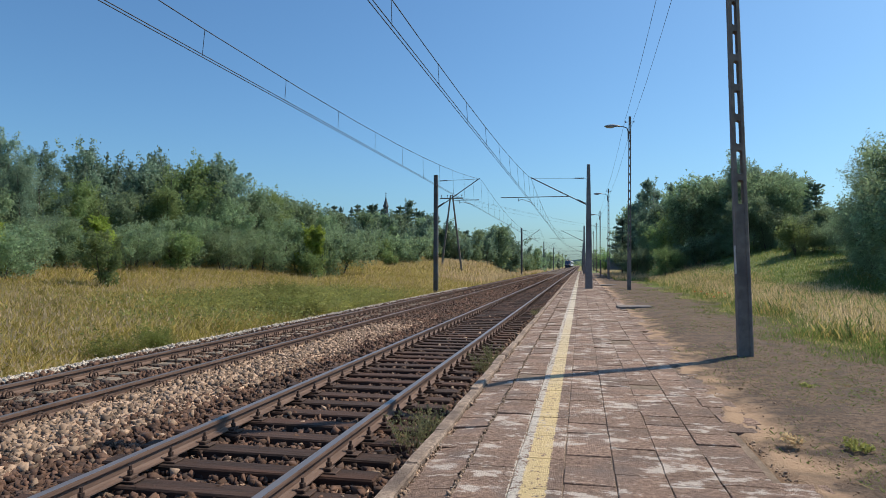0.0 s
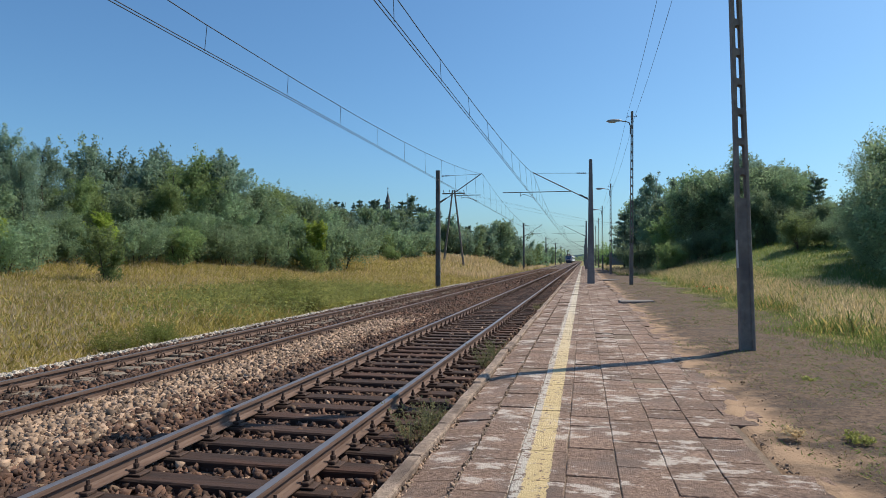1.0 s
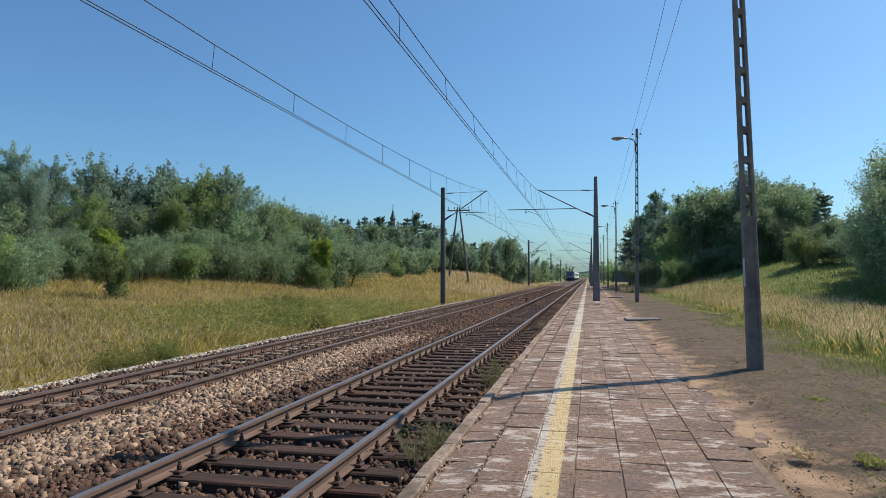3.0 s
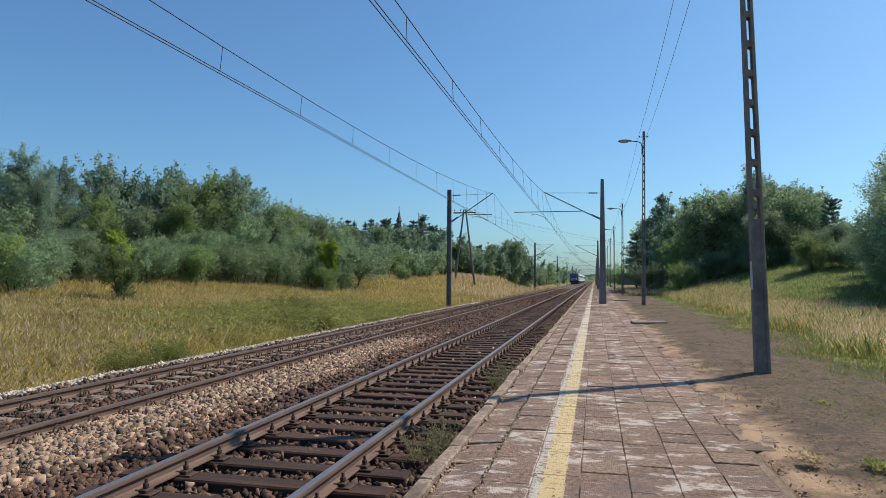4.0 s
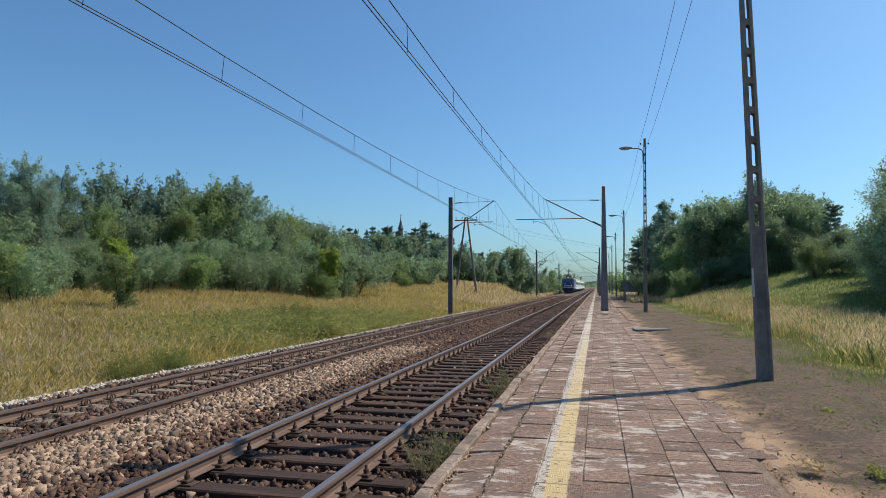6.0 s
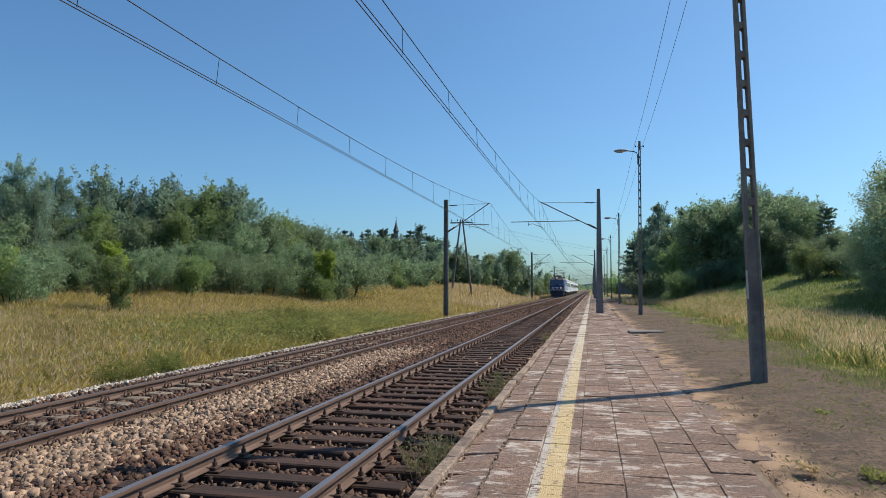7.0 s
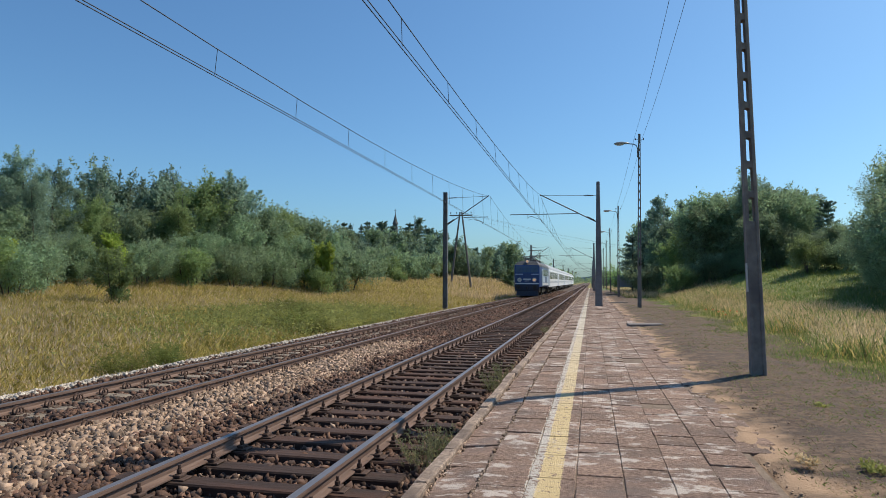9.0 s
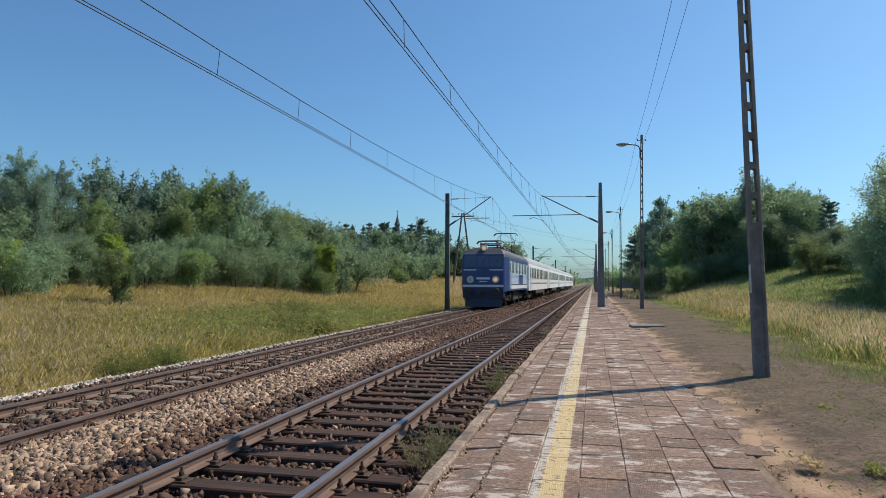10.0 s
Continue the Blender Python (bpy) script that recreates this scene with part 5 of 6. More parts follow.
KINDS["pine"] = pine(30, 10.0, 2.6, "dark pine with layered limbs and open crown", layers=11, per=18, flat=0.6)
KINDS["pine_b"] = pine(31, 10.0, 2.2, "dark pine with layered limbs and open crown", layers=12, bare=0.15, per=18, flat=0.3)
KINDS["spruce"] = pine(32, 12.0, 2.2, "pointed dark spruce rising over the thicket", layers=17, bare=0.05, name="spruce_tree", per=7, size=0.15, lift=0.05)
KINDS["aspen_n"] = broadleaf(41, 11.0, 2.9, M_ASPEN, ASPEN_LABEL, stems=2, low=0.12, leaves=24000, size=0.065, upright=0.75, shoots=150)
KINDS["poplar_n"] = broadleaf(42, 11.0, 2.6, M_ASPEN, "tall poplar with open limbs and separate leafy shoots", stems=1, low=0.12, leaves=15000, size=0.065, upright=0.7, shoots=70, fill=0.2)
KINDS["oak_n"] = broadleaf(43, 9.0, 3.0, M_OAK, "large dark broadleaf tree overhanging the grassy bank", stems=2, low=0.05, leaves=32000, size=0.055, upright=0.5, shoots=220, fill=0.5)
# lighter builds of the same kinds for those that stand far off
FAR_KINDS = {"oak": broadleaf(34, 9.0, 3.3, M_OAK, OAK_LABEL, low=0.1, leaves=5500, size=0.17, upright=0.45, shoots=150, fill=0.45),
             "oak_b": broadleaf(35, 9.0, 2.9, M_ASPEN, "grey-green broadleaf tree in the far thicket", stems=2, low=0.1, leaves=5500, size=0.17, upright=0.7, shoots=110, fill=0.45),
             "bush": broadleaf(36, 4.0, 2.1, M_OAK, "dark green thicket bush rising out of the grass", stems=3, low=0.02, leaves=3500, size=0.115, upright=0.4, shoots=90, category="shrub", name="bush"),
             "bush_b": broadleaf(37, 4.0, 1.9, M_WILLOW, "mid-green willow bush at the meadow's edge", stems=3, low=0.02, leaves=3500, size=0.115, upright=0.7, shoots=80, category="shrub", name="bush")}

random.seed(7)
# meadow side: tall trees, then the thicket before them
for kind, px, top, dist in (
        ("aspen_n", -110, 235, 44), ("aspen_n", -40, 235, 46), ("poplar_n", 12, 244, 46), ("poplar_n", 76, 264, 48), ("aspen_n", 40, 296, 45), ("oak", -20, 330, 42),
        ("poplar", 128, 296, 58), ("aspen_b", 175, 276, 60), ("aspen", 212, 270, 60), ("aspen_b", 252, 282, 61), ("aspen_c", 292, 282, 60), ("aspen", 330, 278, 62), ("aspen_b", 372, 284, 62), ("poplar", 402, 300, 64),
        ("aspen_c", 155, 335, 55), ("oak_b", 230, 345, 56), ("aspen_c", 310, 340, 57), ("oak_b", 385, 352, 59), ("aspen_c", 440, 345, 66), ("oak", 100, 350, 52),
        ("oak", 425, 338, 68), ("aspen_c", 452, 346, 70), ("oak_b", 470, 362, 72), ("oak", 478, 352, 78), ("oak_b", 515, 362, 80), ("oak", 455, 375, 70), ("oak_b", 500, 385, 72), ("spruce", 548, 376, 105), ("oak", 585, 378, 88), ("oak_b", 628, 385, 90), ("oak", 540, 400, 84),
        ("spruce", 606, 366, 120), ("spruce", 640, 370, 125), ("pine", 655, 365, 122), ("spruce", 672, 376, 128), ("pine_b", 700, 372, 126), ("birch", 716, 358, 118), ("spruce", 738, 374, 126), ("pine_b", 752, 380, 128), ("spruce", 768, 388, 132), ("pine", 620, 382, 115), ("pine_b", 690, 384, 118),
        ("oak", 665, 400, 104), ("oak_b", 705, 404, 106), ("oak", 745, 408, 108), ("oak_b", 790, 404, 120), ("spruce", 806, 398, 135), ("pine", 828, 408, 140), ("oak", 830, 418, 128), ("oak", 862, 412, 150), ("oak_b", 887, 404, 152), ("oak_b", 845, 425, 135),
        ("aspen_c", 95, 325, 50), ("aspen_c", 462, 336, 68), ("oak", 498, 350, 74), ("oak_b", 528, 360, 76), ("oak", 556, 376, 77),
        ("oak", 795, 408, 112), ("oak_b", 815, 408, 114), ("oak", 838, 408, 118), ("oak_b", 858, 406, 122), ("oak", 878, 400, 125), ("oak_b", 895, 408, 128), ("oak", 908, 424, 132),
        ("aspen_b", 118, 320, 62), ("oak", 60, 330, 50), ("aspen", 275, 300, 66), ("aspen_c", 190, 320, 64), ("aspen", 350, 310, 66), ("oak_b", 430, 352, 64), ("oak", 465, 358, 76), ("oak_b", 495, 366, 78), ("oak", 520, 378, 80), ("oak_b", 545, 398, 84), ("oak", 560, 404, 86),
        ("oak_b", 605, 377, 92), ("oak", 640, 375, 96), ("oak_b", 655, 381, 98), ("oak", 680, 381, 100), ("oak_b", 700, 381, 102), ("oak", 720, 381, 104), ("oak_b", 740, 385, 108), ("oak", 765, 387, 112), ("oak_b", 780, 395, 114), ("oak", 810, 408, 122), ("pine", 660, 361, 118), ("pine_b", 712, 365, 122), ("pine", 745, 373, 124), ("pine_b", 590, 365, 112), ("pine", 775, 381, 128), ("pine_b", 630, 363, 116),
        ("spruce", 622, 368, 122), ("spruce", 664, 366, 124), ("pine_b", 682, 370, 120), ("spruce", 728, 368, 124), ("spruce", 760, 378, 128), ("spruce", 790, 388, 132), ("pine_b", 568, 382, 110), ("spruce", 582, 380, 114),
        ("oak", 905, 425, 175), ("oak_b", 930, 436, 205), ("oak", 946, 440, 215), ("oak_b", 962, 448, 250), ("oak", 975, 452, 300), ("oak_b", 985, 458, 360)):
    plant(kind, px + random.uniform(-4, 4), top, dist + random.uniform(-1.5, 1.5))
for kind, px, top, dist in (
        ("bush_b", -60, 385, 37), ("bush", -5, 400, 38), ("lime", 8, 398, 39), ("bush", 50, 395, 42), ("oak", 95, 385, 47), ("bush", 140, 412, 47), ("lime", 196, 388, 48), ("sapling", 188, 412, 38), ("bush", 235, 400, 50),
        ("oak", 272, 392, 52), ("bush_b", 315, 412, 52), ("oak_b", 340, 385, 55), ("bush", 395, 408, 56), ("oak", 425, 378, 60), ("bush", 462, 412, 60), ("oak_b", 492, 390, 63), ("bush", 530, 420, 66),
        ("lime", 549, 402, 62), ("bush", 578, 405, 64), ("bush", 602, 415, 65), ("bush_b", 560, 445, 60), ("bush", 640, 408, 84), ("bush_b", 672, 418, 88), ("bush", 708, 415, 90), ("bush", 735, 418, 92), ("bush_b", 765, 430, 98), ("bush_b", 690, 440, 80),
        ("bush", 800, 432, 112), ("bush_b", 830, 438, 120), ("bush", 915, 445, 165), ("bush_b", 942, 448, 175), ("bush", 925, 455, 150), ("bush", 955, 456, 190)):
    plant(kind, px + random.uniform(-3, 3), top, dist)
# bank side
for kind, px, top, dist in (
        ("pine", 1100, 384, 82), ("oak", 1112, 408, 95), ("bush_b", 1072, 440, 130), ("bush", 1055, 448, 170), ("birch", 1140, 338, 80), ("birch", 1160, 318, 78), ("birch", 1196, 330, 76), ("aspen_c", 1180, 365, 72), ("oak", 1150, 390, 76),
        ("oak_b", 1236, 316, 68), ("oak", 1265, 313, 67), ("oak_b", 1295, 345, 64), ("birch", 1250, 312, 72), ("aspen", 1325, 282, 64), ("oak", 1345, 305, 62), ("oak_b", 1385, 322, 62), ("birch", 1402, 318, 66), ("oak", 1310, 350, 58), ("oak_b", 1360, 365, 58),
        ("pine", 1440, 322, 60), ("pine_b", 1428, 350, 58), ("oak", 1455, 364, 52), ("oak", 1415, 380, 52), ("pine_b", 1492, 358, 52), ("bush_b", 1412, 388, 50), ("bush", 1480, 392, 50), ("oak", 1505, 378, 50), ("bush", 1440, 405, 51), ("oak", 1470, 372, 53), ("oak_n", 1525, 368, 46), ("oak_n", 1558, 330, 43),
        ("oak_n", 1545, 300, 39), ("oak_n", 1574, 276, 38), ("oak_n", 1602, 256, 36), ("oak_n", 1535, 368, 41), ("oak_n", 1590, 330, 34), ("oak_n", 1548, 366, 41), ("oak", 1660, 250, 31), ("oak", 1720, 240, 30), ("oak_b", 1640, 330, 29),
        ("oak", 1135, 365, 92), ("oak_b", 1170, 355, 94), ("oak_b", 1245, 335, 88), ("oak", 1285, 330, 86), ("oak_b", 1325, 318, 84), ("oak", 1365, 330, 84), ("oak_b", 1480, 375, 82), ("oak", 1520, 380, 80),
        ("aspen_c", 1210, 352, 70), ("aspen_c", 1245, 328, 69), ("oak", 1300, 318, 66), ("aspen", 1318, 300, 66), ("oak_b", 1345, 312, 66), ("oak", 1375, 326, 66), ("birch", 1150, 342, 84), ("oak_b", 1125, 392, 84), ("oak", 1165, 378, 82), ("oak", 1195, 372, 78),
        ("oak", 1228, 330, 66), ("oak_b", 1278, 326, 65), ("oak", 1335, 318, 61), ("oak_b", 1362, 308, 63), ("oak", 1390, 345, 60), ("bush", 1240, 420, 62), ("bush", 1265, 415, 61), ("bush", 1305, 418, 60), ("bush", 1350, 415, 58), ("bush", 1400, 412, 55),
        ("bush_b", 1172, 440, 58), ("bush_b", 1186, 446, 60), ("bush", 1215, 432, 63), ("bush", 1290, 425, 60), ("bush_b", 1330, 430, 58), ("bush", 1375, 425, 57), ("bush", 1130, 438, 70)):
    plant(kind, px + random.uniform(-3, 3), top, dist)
for proto, m in FIRST:
    proto.matrix_basis = m
for proto, h in [*KINDS.values(), *FAR_KINDS.values()]:
    if not proto.get("used"):
        for o in (*proto.children, proto):
            bpy.data.objects.remove(o)
    else:
        del proto["used"]
for o in list(scene.objects):
    if o.get("used"):
        del o["used"]

# low scrub in the grass near the ballast
M_SCRUB = leaf("scrub_leaves", (0.16, 0.20, 0.055), (0.27, 0.31, 0.09))
scrub = broadleaf(40, 1.0, 0.85, M_SCRUB, "loose leafy scrub in the grass beside the ballast", stems=6, low=0.02, leaves=5500, size=0.026, upright=0.75, shoots=90, fill=0.35, category="shrub", name="shrub")[0]
for i, (x, y, h, w) in enumerate(((-9.95, 12.7, 0.62, 0.75), (-9.9, 14.1, 0.75, 0.7), (-10.15, 14.6, 0.5, 0.55), (-10.6, 24.0, 0.75, 1.3), (-11.6, 25.2, 0.85, 1.5), (-12.6, 26.5, 0.8, 1.4), (-13.8, 30.5, 0.9, 1.6), (-16.0, 32.5, 0.9, 1.6))):
    m = pose(x, y, float(ground_z(x, y)) - 0.05, 0, 0, 77 * i) @ Matrix.Diagonal((w, w, h, 1))
    if i < 7:
        copy_thing(scrub, m)
    else:
        scrub.matrix_basis = m

# far woods round the place
rng = np.random.default_rng(5)
n = 900
ang = rng.uniform(0, 2 * math.pi, n)
dist = rng.uniform(420, 900, n)
px, py = dist * np.sin(ang), dist * np.cos(ang)
ahead = radians(-2) + rng.uniform(-0.22, 0.22, 700)
more = rng.uniform(330, 880, 700)
px, py = np.concatenate([px, more * np.sin(ahead), rng.uniform(-70, 70, 90)]), np.concatenate([py, more * np.cos(ahead), rng.uniform(925, 980, 90)])
keep = ~((px > -15) & (px < 9) & (py < 915))
px, py = px[keep], py[keep]
c = np.stack([px, py, rng.uniform(0.5, 5.5, len(px))], 1)
woods = triangles("far_woods", leaf_cards(rng, c, np.full(len(c), 3.0), 42, 1.0), M_OAK)
tagged(woods, "distant dark woods along the horizon", "woods", kind="stuff")

# low ridge behind everything; its blue is distance haze put into the colour
ridge_v = []
for k in range(121):
    a = radians(-60 + k)
    h = 26 + 9 * math.sin(k * 0.31) + 6 * math.sin(k * 0.83 + 1) + 3 * math.sin(k * 2.3)
    ridge_v += [(3000 * math.sin(a), 3000 * math.cos(a), -8), (3000 * math.sin(a), 3000 * math.cos(a), h), (3120 * math.sin(a), 3120 * math.cos(a), -8)]
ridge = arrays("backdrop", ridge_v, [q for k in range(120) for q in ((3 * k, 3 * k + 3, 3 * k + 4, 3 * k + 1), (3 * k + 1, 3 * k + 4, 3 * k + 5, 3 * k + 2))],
               material("haze_blue_ridge", (0.16, 0.25, 0.34), (0.19, 0.28, 0.37), 0.004, 1.0, bump=0))
tagged(ridge, "low distant wooded ridge painted in haze blue on the horizon", "hills", kind="structure")

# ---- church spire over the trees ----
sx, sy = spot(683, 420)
church = empty("church_tower", pose(sx, sy, 0), label="distant church tower with slim dark pointed spire", category="church tower")
bm = bmesh.new()
box(bm, -3.2, 3.2, -3.2, 3.2, -1, 27, 0.1)
part("tower_wall", bm, material("church_brick", (0.14, 0.085, 0.07), (0.21, 0.13, 0.10), 3, 0.9, bump=0.2), church)
M_COPPER = material("dark_spire_sheet", (0.05, 0.06, 0.065), (0.09, 0.10, 0.105), 1, 0.6, 0.3, bump=0.1)
bm = bmesh.new()
loft(bm, [[(r * math.cos(a), r * math.sin(a), z) for a in [k * math.pi / 4 + 0.39 for k in range(8)]] for r, z in ((3.6, 27), (2.5, 28.5), (1.75, 33), (1.35, 37.2), (1.9, 37.4), (1.9, 37.8), (1.3, 39.2), (0.6, 42), (0.12, 44.3), (0.1, 44.4))])
part("spire", bm, M_COPPER, church)
bm = bmesh.new()
bmesh.ops.create_uvsphere(bm, u_segments=10, v_segments=6, radius=0.35, matrix=Matrix.Translation((0, 0, 44.6)))
tube(bm, (0, 0, 44.4), (0, 0, 47.0), 0.09, seg=6)
box(bm, -0.6, 0.6, -0.08, 0.08, 46.0, 46.2)
part("cross", bm, M_COPPER, church)

# ---- grass ----


def grass_material(name, low, high, tr=0.55):
    return material(name, low, high, 1.1, 0.7, bump=0, third=tuple(0.8 * a + 0.05 * b for a, b in zip(low, high)), third_scale=0.35, vary=0.3, island=True, translucent=tr)


M_GREEN = grass_material("green_grass", (0.275, 0.245, 0.055), (0.40, 0.345, 0.10))
M_FRESH = grass_material("fresh_grass", (0.125, 0.185, 0.05), (0.23, 0.29, 0.09))
M_STRAW = grass_material("straw_grass", (0.53, 0.40, 0.23), (0.70, 0.555, 0.35))
M_GOLD = grass_material("golden_grass", (0.46, 0.365, 0.12), (0.60, 0.49, 0.19))
M_WEED = grass_material("weed_leaves", (0.235, 0.25, 0.07), (0.37, 0.38, 0.125))


def patchy(x, y, s):
    return 0.5 + 0.25 * (np.sin(x * s + 1.7 * np.sin(y * s * 0.8)) + np.sin(y * s * 1.3 + 2 * np.sin(x * s * 0.6 + 1)))


def blades(name, x, y, height, width, mat, rng, label, lean=0.35, heads=False):
    """Thin bent blades, one or with a seed head, on the ground."""
    n = len(x)
    z = ground_z(x, y) - 0.03
    h = height * rng.uniform(0.55, 1.25, n)
    a, b = rng.uniform(0, 6.28, n), rng.uniform(0, 6.28, n)
    w = width * rng.uniform(0.6, 1.4, n)
    p = np.stack([x, y, z], 1)
    side = np.stack([np.cos(a), np.sin(a), 0 * a], 1) * w[:, None]
    bend = np.stack([np.cos(b), np.sin(b), 0 * b], 1) * (lean * h * rng.uniform(0.1, 1, n))[:, None]
    up = np.stack([0 * h, 0 * h, h], 1)
    tip = p + up + bend
    mid = p + up * 0.6 + bend * 0.35
    if heads:
        # a thin stalk, and loose spikelets about its upper third
        side = side * 0.55
        low = p + up * 0.62 + bend * 0.5
        v = [np.stack([p - side, p + side, tip], 1)]
        for k in range(2):
            c = low + (tip - low) * rng.uniform(0.15, 0.95, (n, 1)) + rng.normal(0, 0.028, (n, 3)) * np.array([1, 1, 0.4])
            d = (tip - low) * 0.34
            o = np.roll(side, k, 0) * 2.6
            v.append(np.stack([c - d * 0.5 - o, c + d + o, c - d * 0.1 + o], 1))
        v = np.concatenate(v)
    else:
        v = np.stack([p - side, mid + side, tip], 1)
    return tagged(triangles(name, v, mat), label, "grass", kind="stuff")


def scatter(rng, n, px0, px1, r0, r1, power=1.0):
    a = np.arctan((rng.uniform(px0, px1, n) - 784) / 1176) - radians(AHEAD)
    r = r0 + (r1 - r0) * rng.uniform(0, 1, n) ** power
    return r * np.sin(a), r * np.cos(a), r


rng = np.random.default_rng(77)
# meadow
x, y, r = scatter(rng, 560000, -160, 1010, 9.5, 120, 1.6)
ok = (x < FIELD - 0.05 + 0.12 * np.sin(y * 2)) & (r < 130)
x, y, r = x[ok], y[ok], r[ok]
f = patchy(x, y, 0.22)
g = rng.uniform(0, 1, len(x))
leafy = np.exp(-(((x + 13.5) / 4.5) ** 2 + ((y - 29) / 7.5) ** 2))
bank = smooth01((y - 55) / 25)
dry = np.clip(0.2 + 0.5 * f + 0.4 * bank - 0.9 * leafy, 0, 1)
wid = 0.0012 + 0.00021 * r
low = 0.45 + 0.55 * smooth01((-x - 9.3) / 3.0)
sel = g < dry * 0.24
blades("straw_grass", x[sel], y[sel], (0.66 * low)[sel], wid[sel] * 0.8, M_STRAW, rng, "tall straw-coloured seeding grass in the meadow", lean=0.25, heads=True)
sel = (g >= dry * 0.24) & (g < dry * 0.24 + 0.12 + 0.3 * dry)
blades("golden_grass", x[sel], y[sel], (0.52 * low)[sel], wid[sel], M_GOLD, rng, "golden dry grass in the meadow", lean=0.8)
sel = g >= dry * 0.24 + 0.12 + 0.3 * dry
blades("meadow_grass", x[sel], y[sel], (0.42 * low)[sel], wid[sel] * 1.15, M_GREEN, rng, "green meadow grass beside the railway", lean=1.0)
# leafy weeds in a patch
n = 14000
x, y = rng.normal(-13.3, 2.4, n), rng.normal(30, 5.0, n)
ok = (x < FIELD - 0.2)
c = np.stack([x[ok], y[ok], ground_z(x[ok], y[ok]) + rng.uniform(0.1, 0.62, ok.sum())], 1)
tagged(triangles("weeds", leaf_cards(rng, c, np.full(len(c), 0.1), 4, 0.05), M_WEED), "dense leafy green weeds in the meadow", "weeds", kind="stuff")
# bank side
x, y, r = scatter(rng, 290000, 1040, 1760, 5, 85, 1.35)
edge = 3.7 + 0.35 * np.sin(y * 0.8) + 0.3 * np.sin(y * 2.1) + 0.4 * smooth01((y - 18) / 12)
ok = (x > edge)
x, y, r, e = x[ok], y[ok], r[ok], edge[ok]
wid = 0.0013 + 0.00019 * r
g = rng.uniform(0, 1, len(x))
tall = smooth01((x - e - 0.7) / 1.4) * (1 - smooth01((x - 8.2 - 0.6 * np.sin(y * 0.5)) / 1.8))
short = (0.07 + 0.12 * rng.uniform(0, 1, len(x))) * (0.5 + 0.8 * smooth01((x - e) / 3))
sel = g < 0.62 * tall
blades("straw_grass", x[sel], y[sel], 0.5, wid[sel] * 0.55, M_STRAW, rng, "tall straw-coloured seeding grass below the bank", lean=0.3, heads=True)
lawn = np.where(tall < 0.15, 0.94, 0.84)
sel = (g >= 0.62 * tall) & (g < lawn)
blades("meadow_grass", x[sel], y[sel], (short + 0.3 * tall)[sel], wid[sel], M_FRESH, rng, "green grass on the sunny bank", lean=0.6)
sel = g >= lawn
blades("golden_grass", x[sel], y[sel], (short + 0.25 * tall)[sel], wid[sel], M_GOLD, rng, "golden dry grass on the bank", lean=0.6)
# grass on the far bank beside the masts
x, y, r = scatter(rng, 60000, 770, 1000, 70, 210, 1.1)
ok = (x < FIELD - 0.6)
x, y, r = x[ok], y[ok], r[ok]
g = rng.uniform(0, 1, len(x))
blades("straw_grass", x[g < 0.6], y[g < 0.6], 0.8, 0.0003 * r[g < 0.6], M_STRAW, rng, "pale dry grass on the far bank", lean=0.3)
blades("meadow_grass", x[g >= 0.6], y[g >= 0.6], 0.5, 0.0004 * r[g >= 0.6], M_GREEN, rng, "yellow-green grass on the far bank", lean=0.6)
# grass along the path further off
x, y, r = scatter(rng, 45000, 1036, 1240, 60, 170, 1.2)
ok = x > 3.0
x, y, r = x[ok], y[ok], r[ok]
g = rng.uniform(0, 1, len(x))
blades("meadow_grass", x[g < 0.6], y[g < 0.6], 0.28, 0.0003 * r[g < 0.6], M_FRESH, rng, "green grass beside the far end of the path", lean=0.5)
blades("straw_grass", x[g >= 0.6], y[g >= 0.6], 0.5, 0.00025 * r[g >= 0.6], M_STRAW, rng, "pale dry grass beside the far end of the path", lean=0.3)
# sparse low grass and dry litter on the trodden soil
x, y, r = scatter(rng, 240000, 1080, 1760, 4.2, 42, 1.3)
ok = (x > 1.75 + 0.3 * np.sin(y * 1.9)) & (x < 5.2) & (patchy(x, y, 1.3) + 0.5 * smooth01((x - 1.6) / 2.2) > 0.25 + 0.6 * rng.uniform(0, 1, len(x)))
x, y, r = x[ok], y[ok], r[ok]
g = rng.uniform(0, 1, len(x))
M_LITTER = grass_material("dry_litter", (0.18, 0.132, 0.08), (0.34, 0.26, 0.16))
sel = g < 0.68
blades("dry_litter", x[sel], y[sel], 0.035, 0.003 + 0.0005 * r[sel], M_LITTER, rng, "brown dry grass litter on trodden soil", lean=2.5)
sel = g >= 0.68
blades("sparse_grass", x[sel], y[sel], 0.045, 0.0022 + 0.0003 * r[sel], M_FRESH, rng, "sparse short grass on trodden soil", lean=1.4)

# tufts that have grown at the platform's foot and on the soil


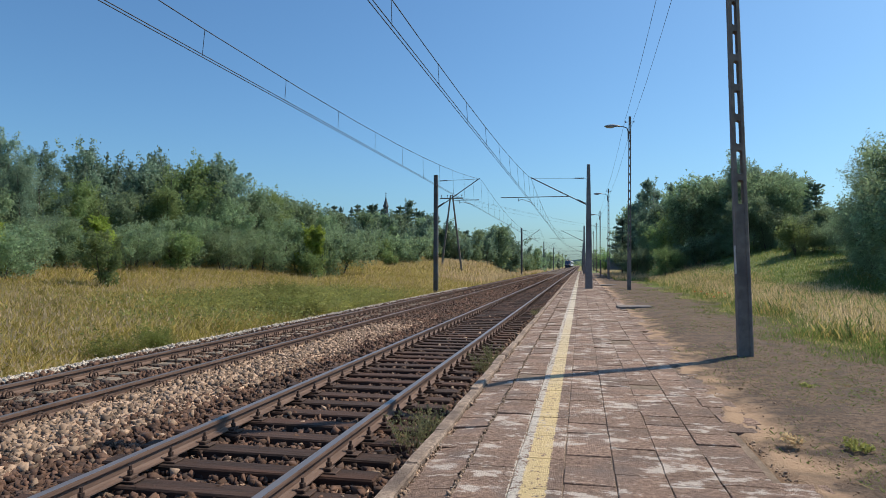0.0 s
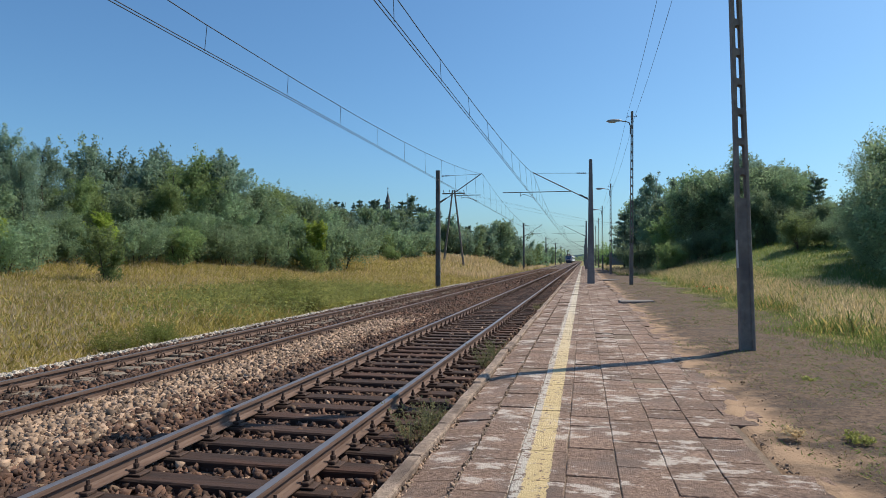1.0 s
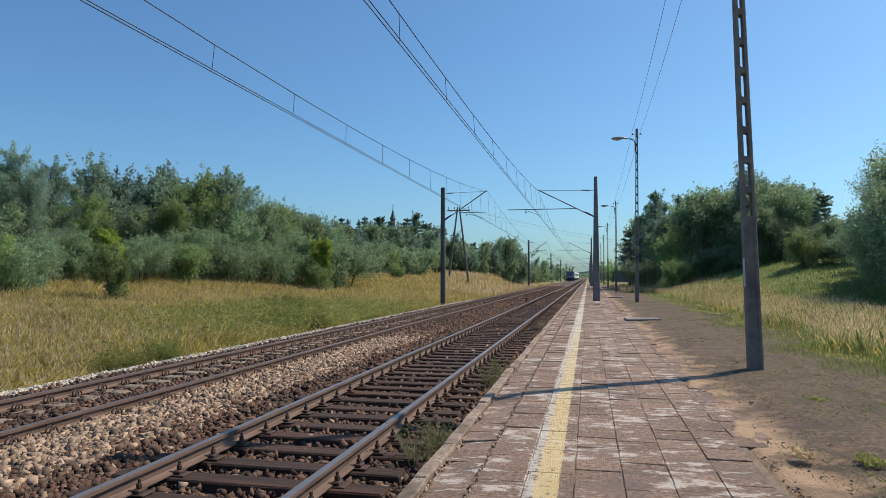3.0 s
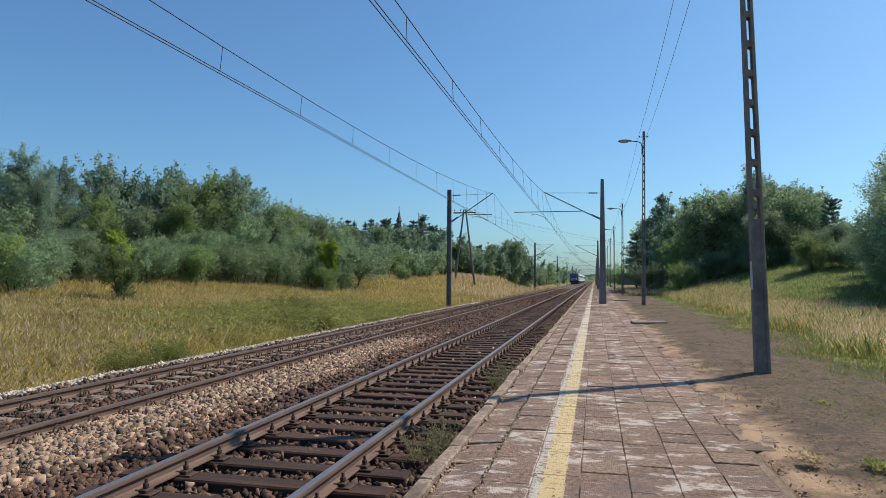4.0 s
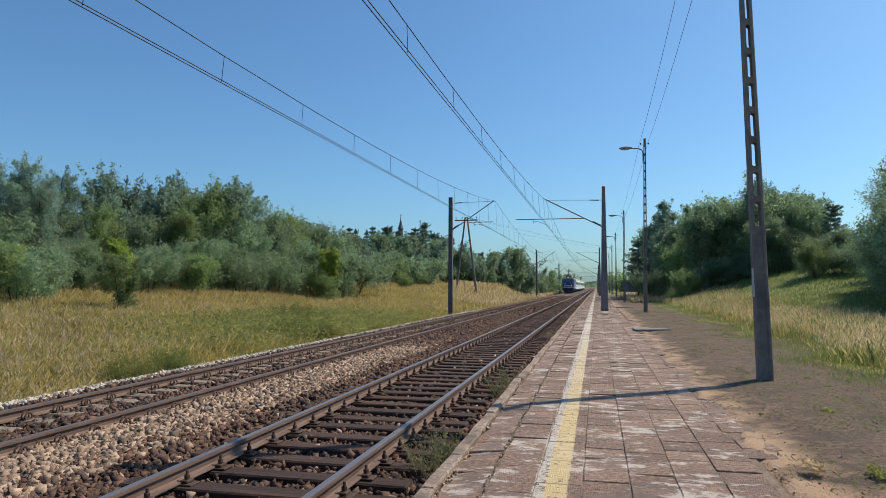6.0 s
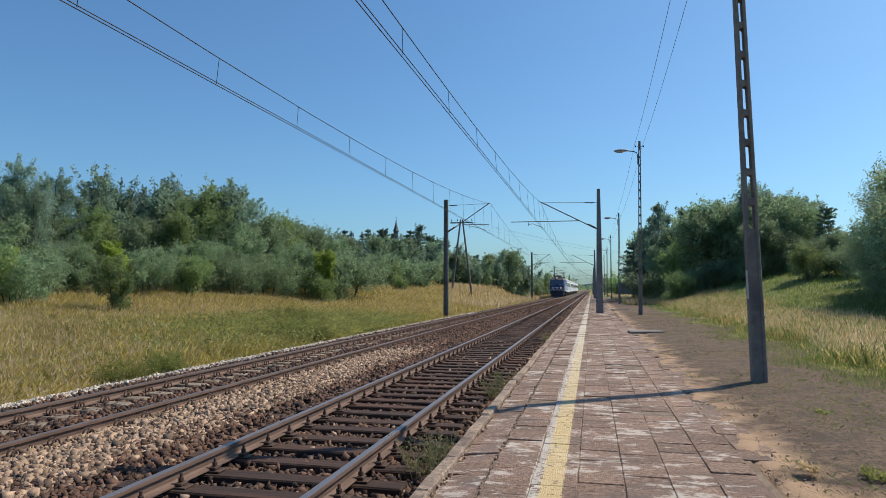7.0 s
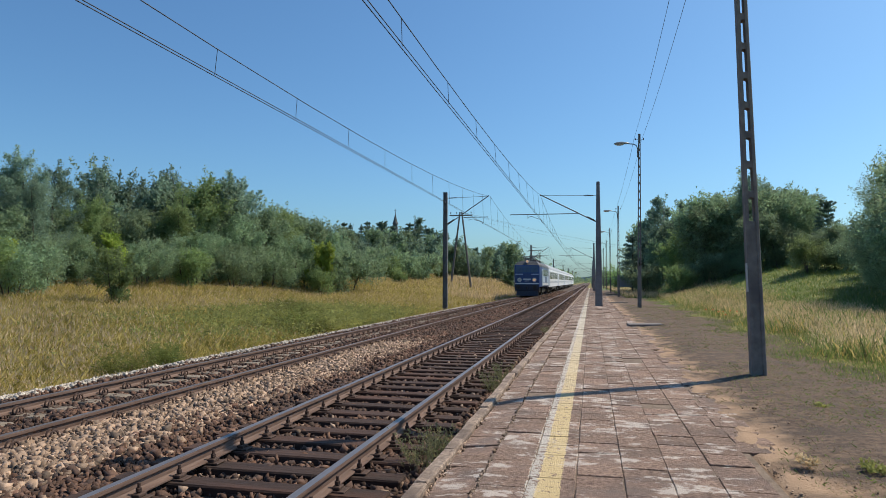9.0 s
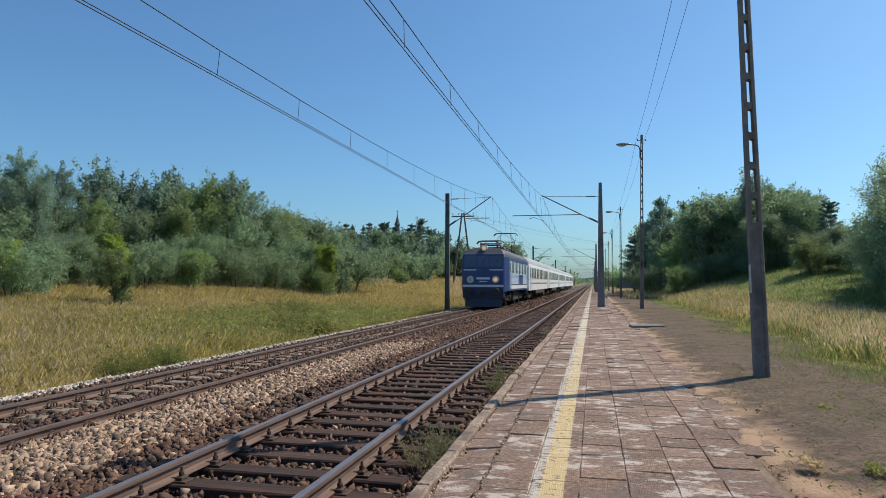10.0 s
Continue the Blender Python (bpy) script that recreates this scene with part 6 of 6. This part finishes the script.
def tuft(name, x, y, z, radius, height, n, mat, label, seed):
    rng = np.random.default_rng(seed)
    a, d = rng.uniform(0, 6.28, n), radius * rng.uniform(0, 1, n) ** 0.7
    p = np.stack([x + d * np.cos(a), y + 1.6 * d * np.sin(a), np.full(n, z)], 1)
    h = height * rng.uniform(0.4, 1.1, n)
    out = np.stack([np.cos(a) * 0.5 + rng.normal(0, 0.25, n), np.sin(a) * 0.5 + rng.normal(0, 0.25, n), np.ones(n)], 1) * h[:, None]
    b = rng.uniform(0, 6.28, n)
    side = np.stack([np.cos(b), np.sin(b), 0 * b], 1) * 0.0028
    stems = np.stack([p - side, p + side, p + out * 0.6 + side, p + out, p + out * 0.6 - side], 1)
    k = 7
    c = np.repeat(p, k, 0) + np.repeat(out, k, 0) * rng.uniform(0.25, 1, (n * k, 1))
    q = leaf_cards(rng, c, np.full(n * k, 0.014), 1, 0.015)
    leaves = np.concatenate([q, q[:, :1], q[:, :1]], 1)
    return tagged(triangles(name, np.concatenate([stems, leaves]), mat, loops=5), label, "weed")


M_TUFT = grass_material("grey_green_weed", (0.13, 0.14, 0.065), (0.24, 0.23, 0.12))
tuft("weed_tuft", -1.62, 6.5, -0.36, 0.2, 0.38, 90, M_TUFT, "grey-green weed tuft growing at the platform edge", 1)
tuft("weed_tuft", -1.58, 7.1, -0.36, 0.13, 0.28, 50, M_TUFT, "grey-green weed tuft growing at the platform edge", 2)
tuft("weed_tuft", -1.56, 11.2, -0.36, 0.22, 0.36, 90, M_TUFT, "grey-green weed tuft growing at the platform edge", 3)
tuft("weed_tuft", -1.55, 12.4, -0.36, 0.2, 0.32, 80, M_TUFT, "grey-green weed tuft growing at the platform edge", 4)
tuft("weed_tuft", -1.5, 24.0, -0.36, 0.22, 0.3, 80, M_TUFT, "grey-green weed tuft growing at the platform edge", 5)
tuft("weed_tuft", 1.66, 5.8, 0.04, 0.05, 0.05, 40, M_STRAW, "small dry grass tuft on the sandy soil", 6)
tuft("weed_tuft", 2.1, 5.7, 0.05, 0.08, 0.05, 40, M_WEED, "small yellow-green weed on the sandy soil", 7)
tuft("weed_tuft", 2.55, 8.4, 0.05, 0.06, 0.05, 22, M_WEED, "small yellow-green weed on the sandy soil", 8)

# flat slab covers by the platform's back edge
for x, y in ((1.75, 23.3), (1.9, 47.5)):
    bm = bmesh.new()
    box(bm, -0.55, 0.55, -0.3, 0.3, -0.1, 0.07, 0.015)
    cover = part("cover_slab", bm, M_CONC)
    cover.matrix_basis = pose(x, y, float(ground_z(x, y)), 1, -1, 6)
    tagged(cover, "worn concrete cover slab lying beside the platform", "slab", group="cover slabs")
# notice board beyond the platform lamps
board = empty("notice_board", pose(4.6, 95.0, float(ground_z(4.6, 95.0))), label="plain grey notice board on two posts far along the path", category="notice board")
for s in (-0.8, 0.8):
    bm = bmesh.new()
    tube(bm, (s, 0, -0.3), (s, 0, 2.2), 0.04, seg=8)
    part("post", bm, M_STEEL, board)
bm = bmesh.new()
box(bm, -1.05, 1.05, -0.08, -0.04, 0.7, 2.1, 0.01)
part("panel", bm, M_LAMP, board)

stones("soil_pebbles", 1.5, 4.5, 3.0, 18, 700, 0.008, lambda x: 0.035 + 0 * x, M_STONE_PALE, 8, label="small pale pebbles on the trodden soil")
M_CLOD = material("soil_clod", (0.15, 0.10, 0.068), (0.28, 0.195, 0.13), 9, 0.95, bump=0.2, vary=0.4, island=True)
stones("soil_clods", 1.6, 4.8, 3.0, 20, 900, 0.007, lambda x: 0.036 + 0 * x, M_CLOD, 9, label="loose brown soil crumbs beside the platform")


def poppy(x, y, h):
    """Thin stem with four red petals."""
    z = float(ground_z(x, y))
    thing = empty("poppy", pose(x, y, z), label="orange-red poppy in the dry grass", category="flower", group="poppies in the grass")
    bm = bmesh.new()
    tube(bm, (0, 0, -0.05), (0.02, 0, h), 0.004, seg=4)
    part("stem", bm, M_FRESH, thing)
    bm = bmesh.new()
    mid = bm.verts.new((0.02, 0, h))
    rim = [bm.verts.new((0.02 + 0.05 * math.cos(k * 0.785) * (1 if k % 2 else 0.75), 0.05 * math.sin(k * 0.785), h + 0.03 + 0.01 * (k % 2))) for k in range(8)]
    for k in range(8):
        bm.faces.new((mid, rim[k], rim[(k + 1) % 8]))
    part("petals", bm, M_POPPY, thing)


M_POPPY = material("poppy_petal", (0.55, 0.09, 0.03), (0.70, 0.16, 0.06), 9, 0.6, bump=0, translucent=0.4)
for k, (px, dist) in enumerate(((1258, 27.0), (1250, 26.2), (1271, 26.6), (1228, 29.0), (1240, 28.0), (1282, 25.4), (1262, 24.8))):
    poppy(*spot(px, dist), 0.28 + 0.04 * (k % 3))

motions()
